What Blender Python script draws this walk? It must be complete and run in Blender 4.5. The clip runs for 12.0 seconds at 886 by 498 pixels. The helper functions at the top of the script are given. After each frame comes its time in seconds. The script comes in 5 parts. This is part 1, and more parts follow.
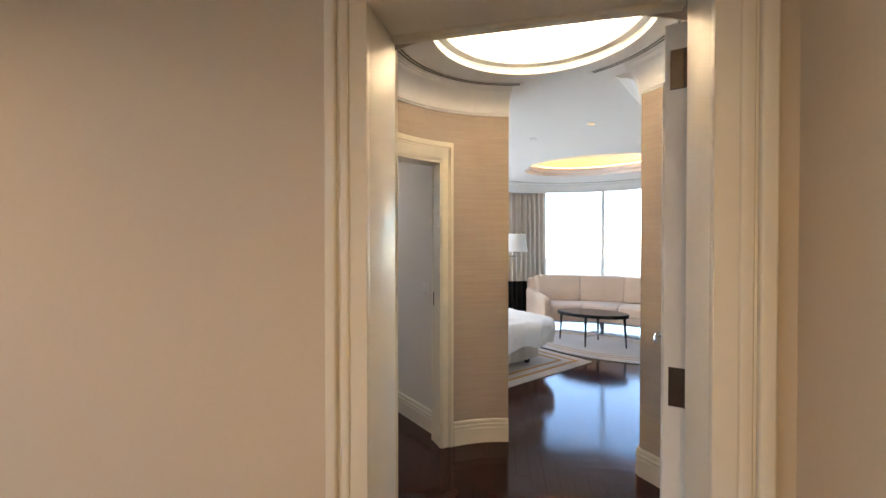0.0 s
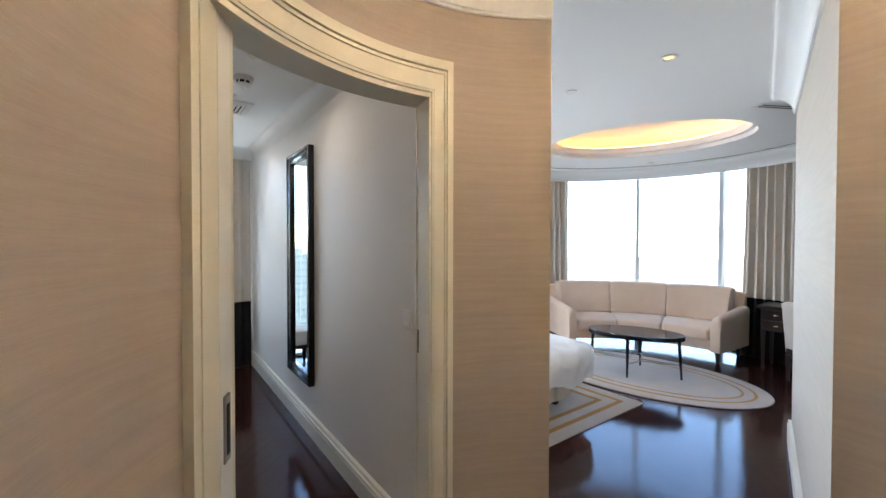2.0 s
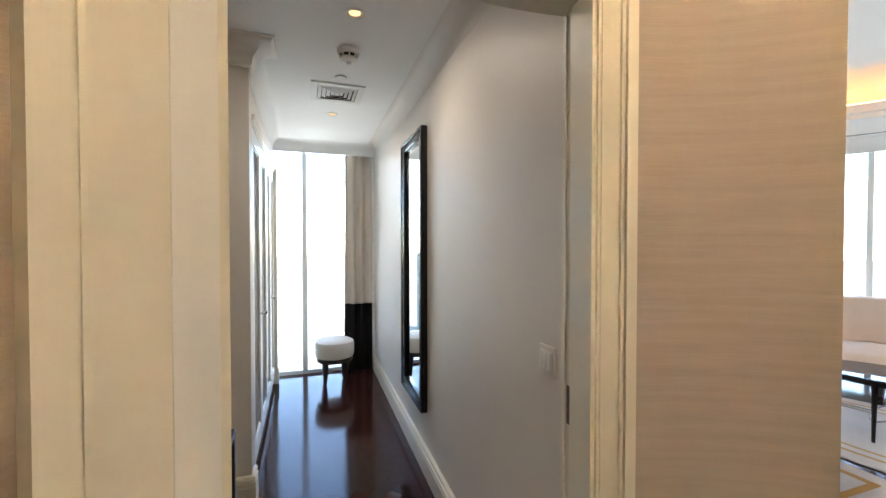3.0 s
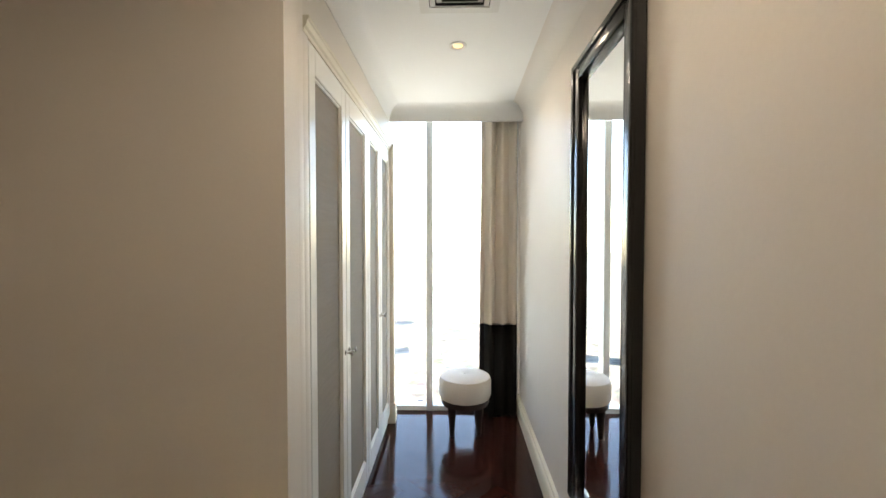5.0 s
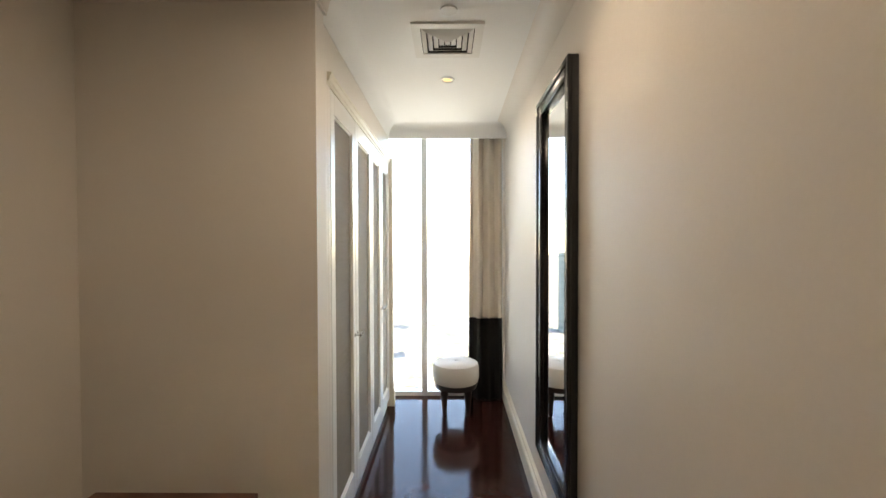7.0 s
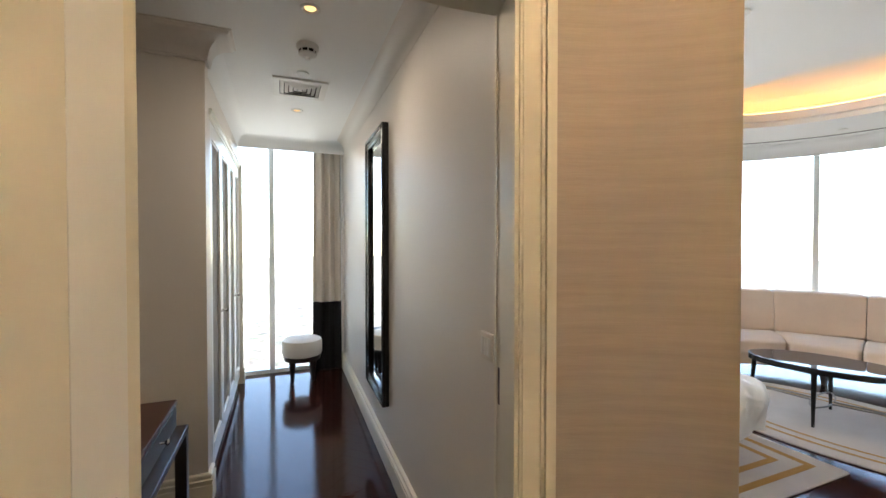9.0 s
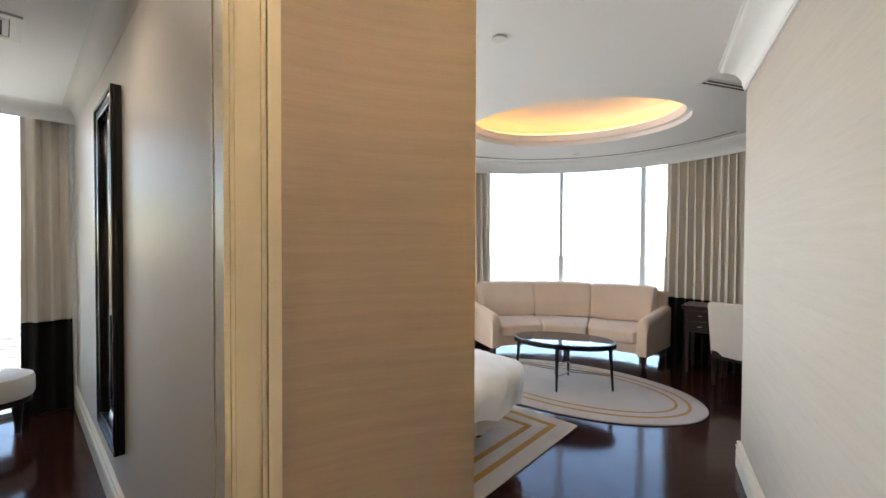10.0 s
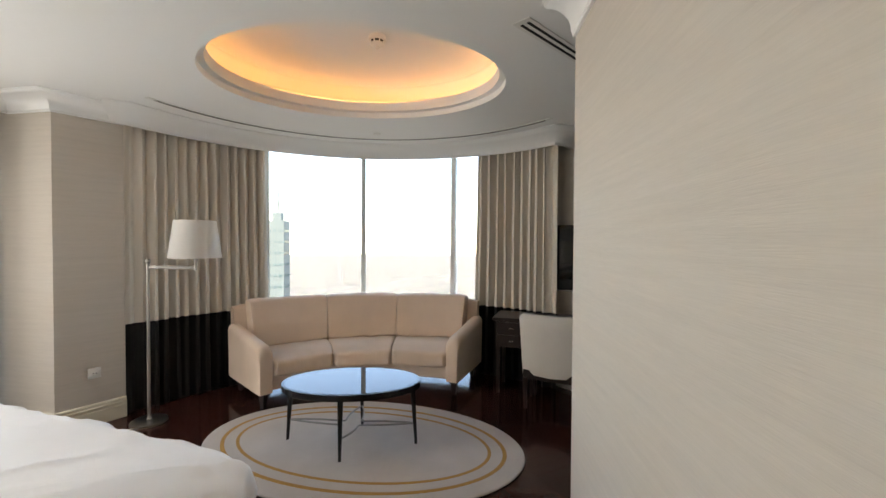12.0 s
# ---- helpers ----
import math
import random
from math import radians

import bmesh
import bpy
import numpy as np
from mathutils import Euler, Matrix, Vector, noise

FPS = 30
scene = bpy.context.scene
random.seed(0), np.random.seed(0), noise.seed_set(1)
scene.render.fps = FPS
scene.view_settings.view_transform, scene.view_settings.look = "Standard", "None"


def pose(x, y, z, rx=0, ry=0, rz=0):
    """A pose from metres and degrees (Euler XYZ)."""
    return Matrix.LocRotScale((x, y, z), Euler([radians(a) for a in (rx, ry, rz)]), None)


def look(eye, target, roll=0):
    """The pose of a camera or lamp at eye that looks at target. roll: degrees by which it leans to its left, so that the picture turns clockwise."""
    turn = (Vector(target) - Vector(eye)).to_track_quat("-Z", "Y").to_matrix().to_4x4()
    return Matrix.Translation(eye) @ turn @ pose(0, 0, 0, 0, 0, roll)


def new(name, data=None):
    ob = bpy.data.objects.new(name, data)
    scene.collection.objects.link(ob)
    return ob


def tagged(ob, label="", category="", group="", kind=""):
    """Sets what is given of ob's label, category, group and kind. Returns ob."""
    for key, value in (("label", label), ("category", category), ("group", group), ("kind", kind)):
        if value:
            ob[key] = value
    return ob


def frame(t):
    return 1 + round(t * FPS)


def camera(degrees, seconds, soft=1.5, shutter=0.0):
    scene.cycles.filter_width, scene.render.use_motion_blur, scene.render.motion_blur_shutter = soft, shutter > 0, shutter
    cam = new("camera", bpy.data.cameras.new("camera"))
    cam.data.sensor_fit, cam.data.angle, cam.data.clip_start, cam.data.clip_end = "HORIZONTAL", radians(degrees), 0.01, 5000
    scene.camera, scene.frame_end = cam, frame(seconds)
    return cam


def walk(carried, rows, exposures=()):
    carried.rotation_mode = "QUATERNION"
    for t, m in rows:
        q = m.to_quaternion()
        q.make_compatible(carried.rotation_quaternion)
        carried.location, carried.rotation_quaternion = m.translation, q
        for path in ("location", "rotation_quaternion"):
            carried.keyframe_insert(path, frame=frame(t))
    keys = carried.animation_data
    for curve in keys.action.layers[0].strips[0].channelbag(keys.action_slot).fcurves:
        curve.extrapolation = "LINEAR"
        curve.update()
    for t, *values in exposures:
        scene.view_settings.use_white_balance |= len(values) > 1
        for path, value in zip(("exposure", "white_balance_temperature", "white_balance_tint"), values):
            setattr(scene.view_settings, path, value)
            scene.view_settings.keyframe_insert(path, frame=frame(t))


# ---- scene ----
cam = camera(95.0, 12.0)
PATH = [
    (0, (-0.194, 0.135, 1.506), (1.016, 1.727, 1.482), -0.0),
    (0.5, (-0.003, 0.415, 1.518), (1.399, 1.841, 1.491), 0.1),
    (1, (0.224, 0.661, 1.51), (1.674, 2.039, 1.484), -0.1),
    (1.5, (0.453, 0.894, 1.516), (1.828, 2.346, 1.486), 0.1),
    (2, (0.657, 1.165, 1.519), (1.85, 2.77, 1.485), 0.1),
    (2.5, (0.826, 1.451, 1.512), (1.766, 3.216, 1.476), 0.0),
    (3, (0.968, 1.748, 1.513), (1.617, 3.639, 1.478), -0.0),
    (3.5, (1.04, 2.084, 1.513), (1.424, 4.046, 1.476), -0.1),
    (5.5, (1.193, 3.193, 1.54), (1.117, 5.191, 1.483), -0.1),
    (6, (1.197, 3.18, 1.541), (1.119, 5.178, 1.483), -0.2),
    (6.5, (1.211, 2.95, 1.539), (1.146, 4.949, 1.497), -0.2),
    (8.5, (1.111, 1.884, 1.485), (1.55, 3.835, 1.458), -0.0),
    (9, (1.065, 1.671, 1.481), (1.81, 3.527, 1.449), 0.0),
    (9.5, (1.116, 1.601, 1.466), (2.228, 3.263, 1.435), 0.1),
    (10, (1.305, 1.695, 1.486), (2.779, 3.046, 1.451), 0.2),
    (10.5, (1.507, 1.812, 1.491), (3.238, 2.814, 1.46), 0.4),
    (11, (1.811, 1.89, 1.512), (3.662, 2.646, 1.476), 0.4),
    (11.5, (2.183, 1.934, 1.501), (4.072, 2.588, 1.462), 0.2),
    (12, (2.596, 2.017, 1.525), (4.494, 2.648, 1.487), 0.3),
]
EXPOSURES = [(0.0, 3.62, 6350, 9), (1.0, 3.35, 5900, 8), (1.5, 3.45, 5900, 8), (2.5, 3.55, 6300, 8), (3.5, 3.85, 6700, 8), (5.5, 3.68, 7800, 9), (6.5, 3.7, 8000, 10),
             (8.5, 3.72, 7100, 9), (9.5, 3.22, 6900, 9), (10.5, 3.3, 7000, 10), (11.0, 3.2, 7000, 10), (11.5, 2.82, 7250, 10), (12.0, 2.87, 7500, 10)]
walk(cam, [(t, look(eye, target, roll)) for t, eye, target, roll in PATH], EXPOSURES)

# ---- light ----
world = bpy.data.worlds.new("world")
scene.world = world
world.use_nodes = True
_nt = world.node_tree
_sky = _nt.nodes.new("ShaderNodeTexSky")
_sky.sky_type, _sky.sun_disc = "NISHITA", False
_sky.sun_elevation, _sky.sun_rotation = radians(52), radians(250)
_sky.air_density, _sky.dust_density, _sky.ozone_density = 1.0, 0.5, 2.0
_nt.links.new(_sky.outputs[0], _nt.nodes["Background"].inputs[0])
_nt.nodes["Background"].inputs[1].default_value = 0.15


def lamp(name, kind, m, energy, color, **extra):
    data = bpy.data.lights.new(name, kind)
    data.energy, data.color = energy, color
    if "size" in extra:
        data.shape, data.size, data.size_y = "RECTANGLE", extra["size"], extra["size_y"]
    if "radius" in extra:
        data.shadow_soft_size = extra["radius"]
    if "spot" in extra:
        data.spot_size, data.spot_blend = radians(extra["spot"]), 1.0
    if "angle" in extra:
        data.angle = radians(extra["angle"])
    ob = new(name, data)
    ob.matrix_world = m
    return ob


# the sun stands behind the building and lights only the land outside
lamp("sun", "SUN", look((0, 0, 10), (0.62, 0.2, 10 - 0.83)), 3.0, (1.0, 0.93, 0.80), angle=0.6)

# plan constants
CX, CY, R = 1.45, 1.55, 0.978           # round vestibule
BX, BY, BR = 4.88, 3.40, 2.50           # round window bay
H = 2.63                                # ceiling
CROWN = 2.475                           # foot of the crown mould
DOOR = 2.12                             # door heads
NX, NY = 0.7716, 0.6361                 # the way in through the entry door
DX, DY = 0.6361, -0.7716                # along the entry wall
EXL = (0.315, 1.135)
EXR = (0.839, 0.499)

# area lamp for the daylight in the opening of the side window
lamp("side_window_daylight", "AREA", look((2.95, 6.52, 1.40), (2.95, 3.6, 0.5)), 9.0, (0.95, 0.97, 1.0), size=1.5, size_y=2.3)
# unseen lamp under the closet window, added to brighten its ceiling like sunlit land
lamp("closet_ceiling_fill", "AREA", look((1.02, 7.05, -0.42), (1.1, 5.2, 2.4)), 5.0, (0.93, 0.98, 1.0), size=1.4, size_y=0.4)


# ---- materials ----
def material(name, base, rough=0.5, metal=0.0, vary=0.08, scale=6.0, stretch=(1, 1, 1), bump=0.0, bump_scale=60.0,
             coat=0.0, rough_vary=0.0, tint=None, per_object=0.0, sheen=0.0, spec=0.5, soft_scale=None):
    m = bpy.data.materials.new(name)
    m.use_nodes = True
    nt = m.node_tree
    b = nt.nodes["Principled BSDF"]
    b.inputs["Roughness"].default_value, b.inputs["Metallic"].default_value = rough, metal
    b.inputs["Coat Weight"].default_value, b.inputs["Coat Roughness"].default_value = coat, 0.08
    b.inputs["Sheen Weight"].default_value = sheen
    b.inputs["Specular IOR Level"].default_value = spec
    tc = nt.nodes.new("ShaderNodeTexCoord")
    mp = nt.nodes.new("ShaderNodeMapping")
    mp.inputs["Scale"].default_value = stretch
    nt.links.new(tc.outputs["Object"], mp.inputs[0])
    big = nt.nodes.new("ShaderNodeTexNoise")
    big.inputs["Scale"].default_value, big.inputs["Detail"].default_value = scale, 4
    nt.links.new(mp.outputs[0], big.inputs[0])
    fine = nt.nodes.new("ShaderNodeTexNoise")
    fine.inputs["Scale"].default_value, fine.inputs["Detail"].default_value = bump_scale, 6
    nt.links.new(mp.outputs[0], fine.inputs[0])
    mix = nt.nodes.new("ShaderNodeMix")
    mix.data_type = "RGBA"
    dark = tint or tuple(c * (1 - 2 * vary) for c in base)
    lite = tuple(min(1, c * (1 + vary)) for c in base)
    mix.inputs[6].default_value, mix.inputs[7].default_value = (*dark, 1), (*lite, 1)
    blend = nt.nodes.new("ShaderNodeMath")
    blend.operation = "MULTIPLY_ADD"
    nt.links.new(fine.outputs[0], blend.inputs[0])
    blend.inputs[1].default_value = 0.5
    half = nt.nodes.new("ShaderNodeMath")
    half.operation = "MULTIPLY"
    half.inputs[1].default_value = 0.6
    nt.links.new(big.outputs[0], half.inputs[0])
    nt.links.new(half.outputs[0], blend.inputs[2])
    last = blend.outputs[0]
    if per_object:
        info = nt.nodes.new("ShaderNodeObjectInfo")
        isl = nt.nodes.new("ShaderNodeNewGeometry")
        add = nt.nodes.new("ShaderNodeMath")
        add.operation = "ADD"
        nt.links.new(info.outputs["Random"], add.inputs[0])
        nt.links.new(isl.outputs["Random Per Island"], add.inputs[1])
        fr = nt.nodes.new("ShaderNodeMath")
        fr.operation = "FRACT"
        nt.links.new(add.outputs[0], fr.inputs[0])
        ma = nt.nodes.new("ShaderNodeMath")
        ma.operation = "MULTIPLY_ADD"
        ma.inputs[1].default_value = per_object
        nt.links.new(fr.outputs[0], ma.inputs[0])
        nt.links.new(last, ma.inputs[2])
        last = ma.outputs[0]
    nt.links.new(last, mix.inputs[0])
    nt.links.new(mix.outputs[2], b.inputs["Base Color"])
    if rough_vary:
        rv = nt.nodes.new("ShaderNodeMapRange")
        rv.inputs["To Min"].default_value, rv.inputs["To Max"].default_value = max(0.02, rough - rough_vary), rough + rough_vary
        nt.links.new(big.outputs[0], rv.inputs[0])
        nt.links.new(rv.outputs[0], b.inputs["Roughness"])
    if bump:
        bp = nt.nodes.new("ShaderNodeBump")
        bp.inputs["Strength"].default_value, bp.inputs["Distance"].default_value = 1.0, bump
        nt.links.new(fine.outputs[0], bp.inputs["Height"])
        nt.links.new(bp.outputs[0], b.inputs["Normal"])
    return m


def glow(name, color, strength):
    m = bpy.data.materials.new(name)
    m.use_nodes = True
    b = m.node_tree.nodes["Principled BSDF"]
    b.inputs["Base Color"].default_value = (*color, 1)
    b.inputs["Emission Color"].default_value = (*color, 1)
    b.inputs["Emission Strength"].default_value = strength
    return m


def clear(name, rough=0.0, ior=1.45, color=(1, 1, 1)):
    m = bpy.data.materials.new(name)
    m.use_nodes = True
    b = m.node_tree.nodes["Principled BSDF"]
    b.inputs["Transmission Weight"].default_value, b.inputs["Roughness"].default_value = 1.0, rough
    b.inputs["IOR"].default_value, b.inputs["Base Color"].default_value = ior, (*color, 1)
    return m


PAPER = material("tan_wallpaper", (0.455, 0.37, 0.30), 0.65, vary=0.14, scale=2.0, stretch=(1, 1, 28), bump=0.0006, bump_scale=14, sheen=0.1)
CREAMPAPER = material("pale_wallpaper", (0.55, 0.50, 0.445), 0.75, spec=0.3, vary=0.09, scale=2.0, stretch=(1, 1, 24), bump=0.0006, bump_scale=16)
PAINT = material("closet_wall_paint", (0.73, 0.68, 0.625), 0.46, vary=0.03, scale=1.5, bump=0.0004, bump_scale=90)
CORRIDOR = material("corridor_wall_paint", (0.60, 0.51, 0.38), 0.55, vary=0.04, scale=1.2, bump=0.0006, bump_scale=70)
TRIM = material("cream_trim_paint", (0.74, 0.69, 0.57), 0.42, vary=0.03, scale=3, bump=0.0002, bump_scale=40)
WHITE = material("white_ceiling_paint", (0.84, 0.84, 0.83), 0.7, vary=0.02, scale=1, bump=0.0004, bump_scale=90)
LEAFPAINT = material("white_door_paint", (0.76, 0.75, 0.72), 0.36, vary=0.03, scale=2, bump=0.0003, bump_scale=30)
DOORPAINT = material("white_door_lacquer", (0.78, 0.77, 0.73), 0.28, vary=0.02, scale=2, bump=0.0002, bump_scale=30)
WOOD = material("espresso_parquet", (0.030, 0.010, 0.008), 0.11, vary=0.35, scale=3, stretch=(1, 1, 1), bump=0.0003, bump_scale=45, rough_vary=0.04, per_object=0.7, tint=(0.006, 0.003, 0.003), spec=0.30)
DARKWOOD = material("espresso_wood", (0.022, 0.012, 0.010), 0.28, vary=0.3, scale=5, stretch=(1, 6, 6), bump=0.0002, bump_scale=40)
REDWOOD = material("mahogany_top", (0.075, 0.026, 0.016), 0.3, vary=0.3, scale=4, stretch=(1, 8, 1), bump=0.0002, bump_scale=40)
BLACK = material("black_lacquer", (0.012, 0.012, 0.013), 0.2, vary=0.1, scale=4)
CHROME = material("brushed_steel", (0.62, 0.60, 0.57), 0.22, metal=1.0, vary=0.05, scale=20, stretch=(1, 1, 8))
NICKEL = material("satin_nickel", (0.40, 0.38, 0.36), 0.30, metal=1.0, vary=0.08, scale=20)
BRONZE = material("bronze_hinge", (0.13, 0.105, 0.085), 0.38, metal=1.0, vary=0.15, scale=30)
GREY = material("grey_aluminium", (0.70, 0.72, 0.72), 0.45, metal=0.0, vary=0.03, scale=10)
GLASS = clear("window_glass")
MIRROR = material("mirror_silver", (0.93, 0.94, 0.93), 0.01, metal=1.0, vary=0.0)
# near-black colour put in for the shade inside slots, holes and gaps
SLOTSHADE = material("slot_shade", (0.015, 0.014, 0.013), 0.8, vary=0.1)


# ---- helpers of this scene ----
def link(name, bm, mat, parent=None, label="", smooth=False, recalc=True):
    if recalc:
        bmesh.ops.recalc_face_normals(bm, faces=bm.faces)
    me = bpy.data.meshes.new(name)
    bm.to_mesh(me)
    bm.free()
    me.materials.append(mat)
    if smooth:
        for p in me.polygons:
            p.use_smooth = True
        me.set_sharp_from_angle(angle=radians(35))
    ob = new(name, me)
    if parent:
        ob.parent = parent
    if label:
        ob["label"] = label
    return ob


def part(name, bm, mat, parent, label="", smooth=True):
    return link(name, bm, mat, parent, label, smooth)


def setting(name, bm, mat, label, category, smooth=True, recalc=True):
    return tagged(link(name, bm, mat, None, "", smooth, recalc), label, category, kind="structure")


def thing(name, label, category, m=None, group="", kind=""):
    ob = new(name)
    if m is not None:
        ob.matrix_world = m
    return tagged(ob, label, category, group, kind)


def box(bm, x0, x1, y0, y1, z0, z1, bevel=0.0, m=None, segs=2):
    r = bmesh.ops.create_cube(bm, size=1.0)
    vs = r["verts"]
    bmesh.ops.scale(bm, vec=(x1 - x0, y1 - y0, z1 - z0), verts=vs)
    bmesh.ops.translate(bm, vec=((x0 + x1) / 2, (y0 + y1) / 2, (z0 + z1) / 2), verts=vs)
    if bevel:
        es = list({e for v in vs for e in v.link_edges})
        out = bmesh.ops.bevel(bm, geom=es, offset=bevel, segments=segs, profile=0.5, affect="EDGES")
        vs = list({v for f in out["faces"] for v in f.verts} | {v for v in vs if v.is_valid})
    if m is not None:
        bmesh.ops.transform(bm, matrix=m, verts=[v for v in vs if v.is_valid])
    return bm


def bx(x0, x1, y0, y1, z0, z1, bevel=0.0, m=None, segs=2):
    return box(bmesh.new(), x0, x1, y0, y1, z0, z1, bevel, m, segs)


def lathe(rings, n=24, m=None, bm=None, cap=True):
    """A turned solid from rings of (radius, z)."""
    bm = bm or bmesh.new()
    loops = [[bm.verts.new((r * math.cos(2 * math.pi * i / n), r * math.sin(2 * math.pi * i / n), z)) for i in range(n)] for r, z in rings]
    made = [v for l in loops for v in l]
    for a, b in zip(loops, loops[1:]):
        for i in range(n):
            bm.faces.new((a[i], a[(i + 1) % n], b[(i + 1) % n], b[i]))
    if cap:
        bm.faces.new(loops[0][::-1])
        bm.faces.new(loops[-1])
    if m is not None:
        bmesh.ops.transform(bm, matrix=m, verts=made)
    return bm


def prism(pts, z0, z1, bm=None):
    bm = bm or bmesh.new()
    lo = [bm.verts.new((x, y, z0)) for x, y in pts]
    hi = [bm.verts.new((x, y, z1)) for x, y in pts]
    bm.faces.new(lo[::-1])
    bm.faces.new(hi)
    n = len(pts)
    for i in range(n):
        bm.faces.new((lo[i], lo[(i + 1) % n], hi[(i + 1) % n], hi[i]))
    return bm


def arc(cx, cy, r, a0, a1, n):
    return [(cx + r * math.cos(radians(a0 + (a1 - a0) * i / n)), cy + r * math.sin(radians(a0 + (a1 - a0) * i / n))) for i in range(n + 1)]


def arc_block(cx, cy, r0, r1, a0, a1, z0, z1, bm=None):
    """A curved block between two radii, two angles and two heights."""
    bm = bm or bmesh.new()
    n = max(2, int(abs(a1 - a0) / 2.5))
    rows = []
    for (x, y), (u, v) in zip(arc(cx, cy, r0, a0, a1, n), arc(cx, cy, r1, a0, a1, n)):
        rows.append([bm.verts.new(p) for p in ((x, y, z0), (u, v, z0), (u, v, z1), (x, y, z1))])
    for a, b in zip(rows, rows[1:]):
        for i in range(4):
            bm.faces.new((a[i], a[(i + 1) % 4], b[(i + 1) % 4], b[i]))
    bm.faces.new(rows[0][::-1])
    bm.faces.new(rows[-1])
    return bm


def sweep(path, profile, bm=None, closed=False):
    """A mould of constant section along a level path; profile: (offset to the path's left, z), a closed outline."""
    bm = bm or bmesh.new()
    n, rows = len(path), []
    for i, p in enumerate(path):
        p = Vector(p)
        a = Vector(path[i - 1]) if i or closed else None
        b = Vector(path[(i + 1) % n]) if i < n - 1 or closed else None
        u = (p - a).normalized() if a is not None else (b - p).normalized()
        w = (b - p).normalized() if b is not None else u
        nu, nw = Vector((-u.y, u.x)), Vector((-w.y, w.x))
        mid = (nu + nw).normalized()
        mid /= max(0.3, mid.dot(nu))
        rows.append([bm.verts.new((p.x + mid.x * o, p.y + mid.y * o, z)) for o, z in profile])
    k = len(profile)
    for i in range(n if closed else n - 1):
        a, b = rows[i], rows[(i + 1) % n]
        for j in range(k):
            bm.faces.new((a[j], a[(j + 1) % k], b[(j + 1) % k], b[j]))
    if not closed:
        bm.faces.new(rows[0][::-1])
        bm.faces.new(rows[-1])
    return bm


def base_profile(h=0.175):
    return [(0, 0), (0.024, 0), (0.024, h - 0.065), (0.020, h - 0.060), (0.020, h - 0.048), (0.026, h - 0.045), (0.026, h - 0.034),
            (0.016, h - 0.030), (0.016, h - 0.018), (0.021, h - 0.014), (0.018, h - 0.004), (0.010, h), (0, h)]


def crown_profile(w=0.18, z0=CROWN, z1=H):
    h = z1 - z0
    pts = [(0, z0), (0.014, z0), (0.016, z0 + 0.008), (0.010, z0 + 0.011), (0.018, z0 + 0.015), (0.020, z0 + 0.022)]
    for i in range(9):
        a = radians(90 * i / 8)
        pts.append((0.022 + (w - 0.05) * (1 - math.cos(a)), z0 + 0.028 + (h - 0.05) * math.sin(a)))
    pts += [(w - 0.02, z1 - 0.018), (w - 0.012, z1 - 0.008), (w, z1 - 0.006), (w, z1 + 0.004), (0, z1 + 0.004)]
    return pts


def cove_profile(w=0.10, z0=2.50, z1=H):
    h = z1 - z0
    return [(0, z0)] + [(0.004 + (w - 0.008) * (1 - math.cos(radians(10 * i))), z0 + h * math.sin(radians(10 * i))) for i in range(10)] + [(w, z1 + 0.004), (0, z1 + 0.004)]


# ---- structure: floor, ceiling ----
def slab_outline(r):
    """Edge of the storey: straight sides, and the round bay."""
    return [(-4, -3.5), (7.25, -3.5), (7.25, 1.85)] + arc(BX, BY, r, -36, 79, 40) + [(5.3, 6.78), (-4, 6.78)]


setting("floor", prism(slab_outline(2.57), -0.12, -0.006), WOOD, "dark espresso wood subfloor under the parquet", "floor")

COVE_C, COVE_A, COVE_B, COVE_T = (5.14, 3.49), 1.03, 0.80, 113.0   # oval ceiling recess of the bedroom
RING_C, RING_R = (1.50, 1.53), 0.57                                # round ceiling recess of the vestibule


def oval(c, a, b, turn, n=72):
    ct, st = math.cos(radians(turn)), math.sin(radians(turn))
    return [(c[0] + a * math.cos(2 * math.pi * i / n) * ct - b * math.sin(2 * math.pi * i / n) * st,
             c[1] + a * math.cos(2 * math.pi * i / n) * st + b * math.sin(2 * math.pi * i / n) * ct) for i in range(n)]


def ring_loop(bm, pts, z):
    vs = [bm.verts.new((x, y, z)) for x, y in pts]
    return [bm.edges.new((vs[i], vs[(i + 1) % len(vs)])) for i in range(len(vs))], vs


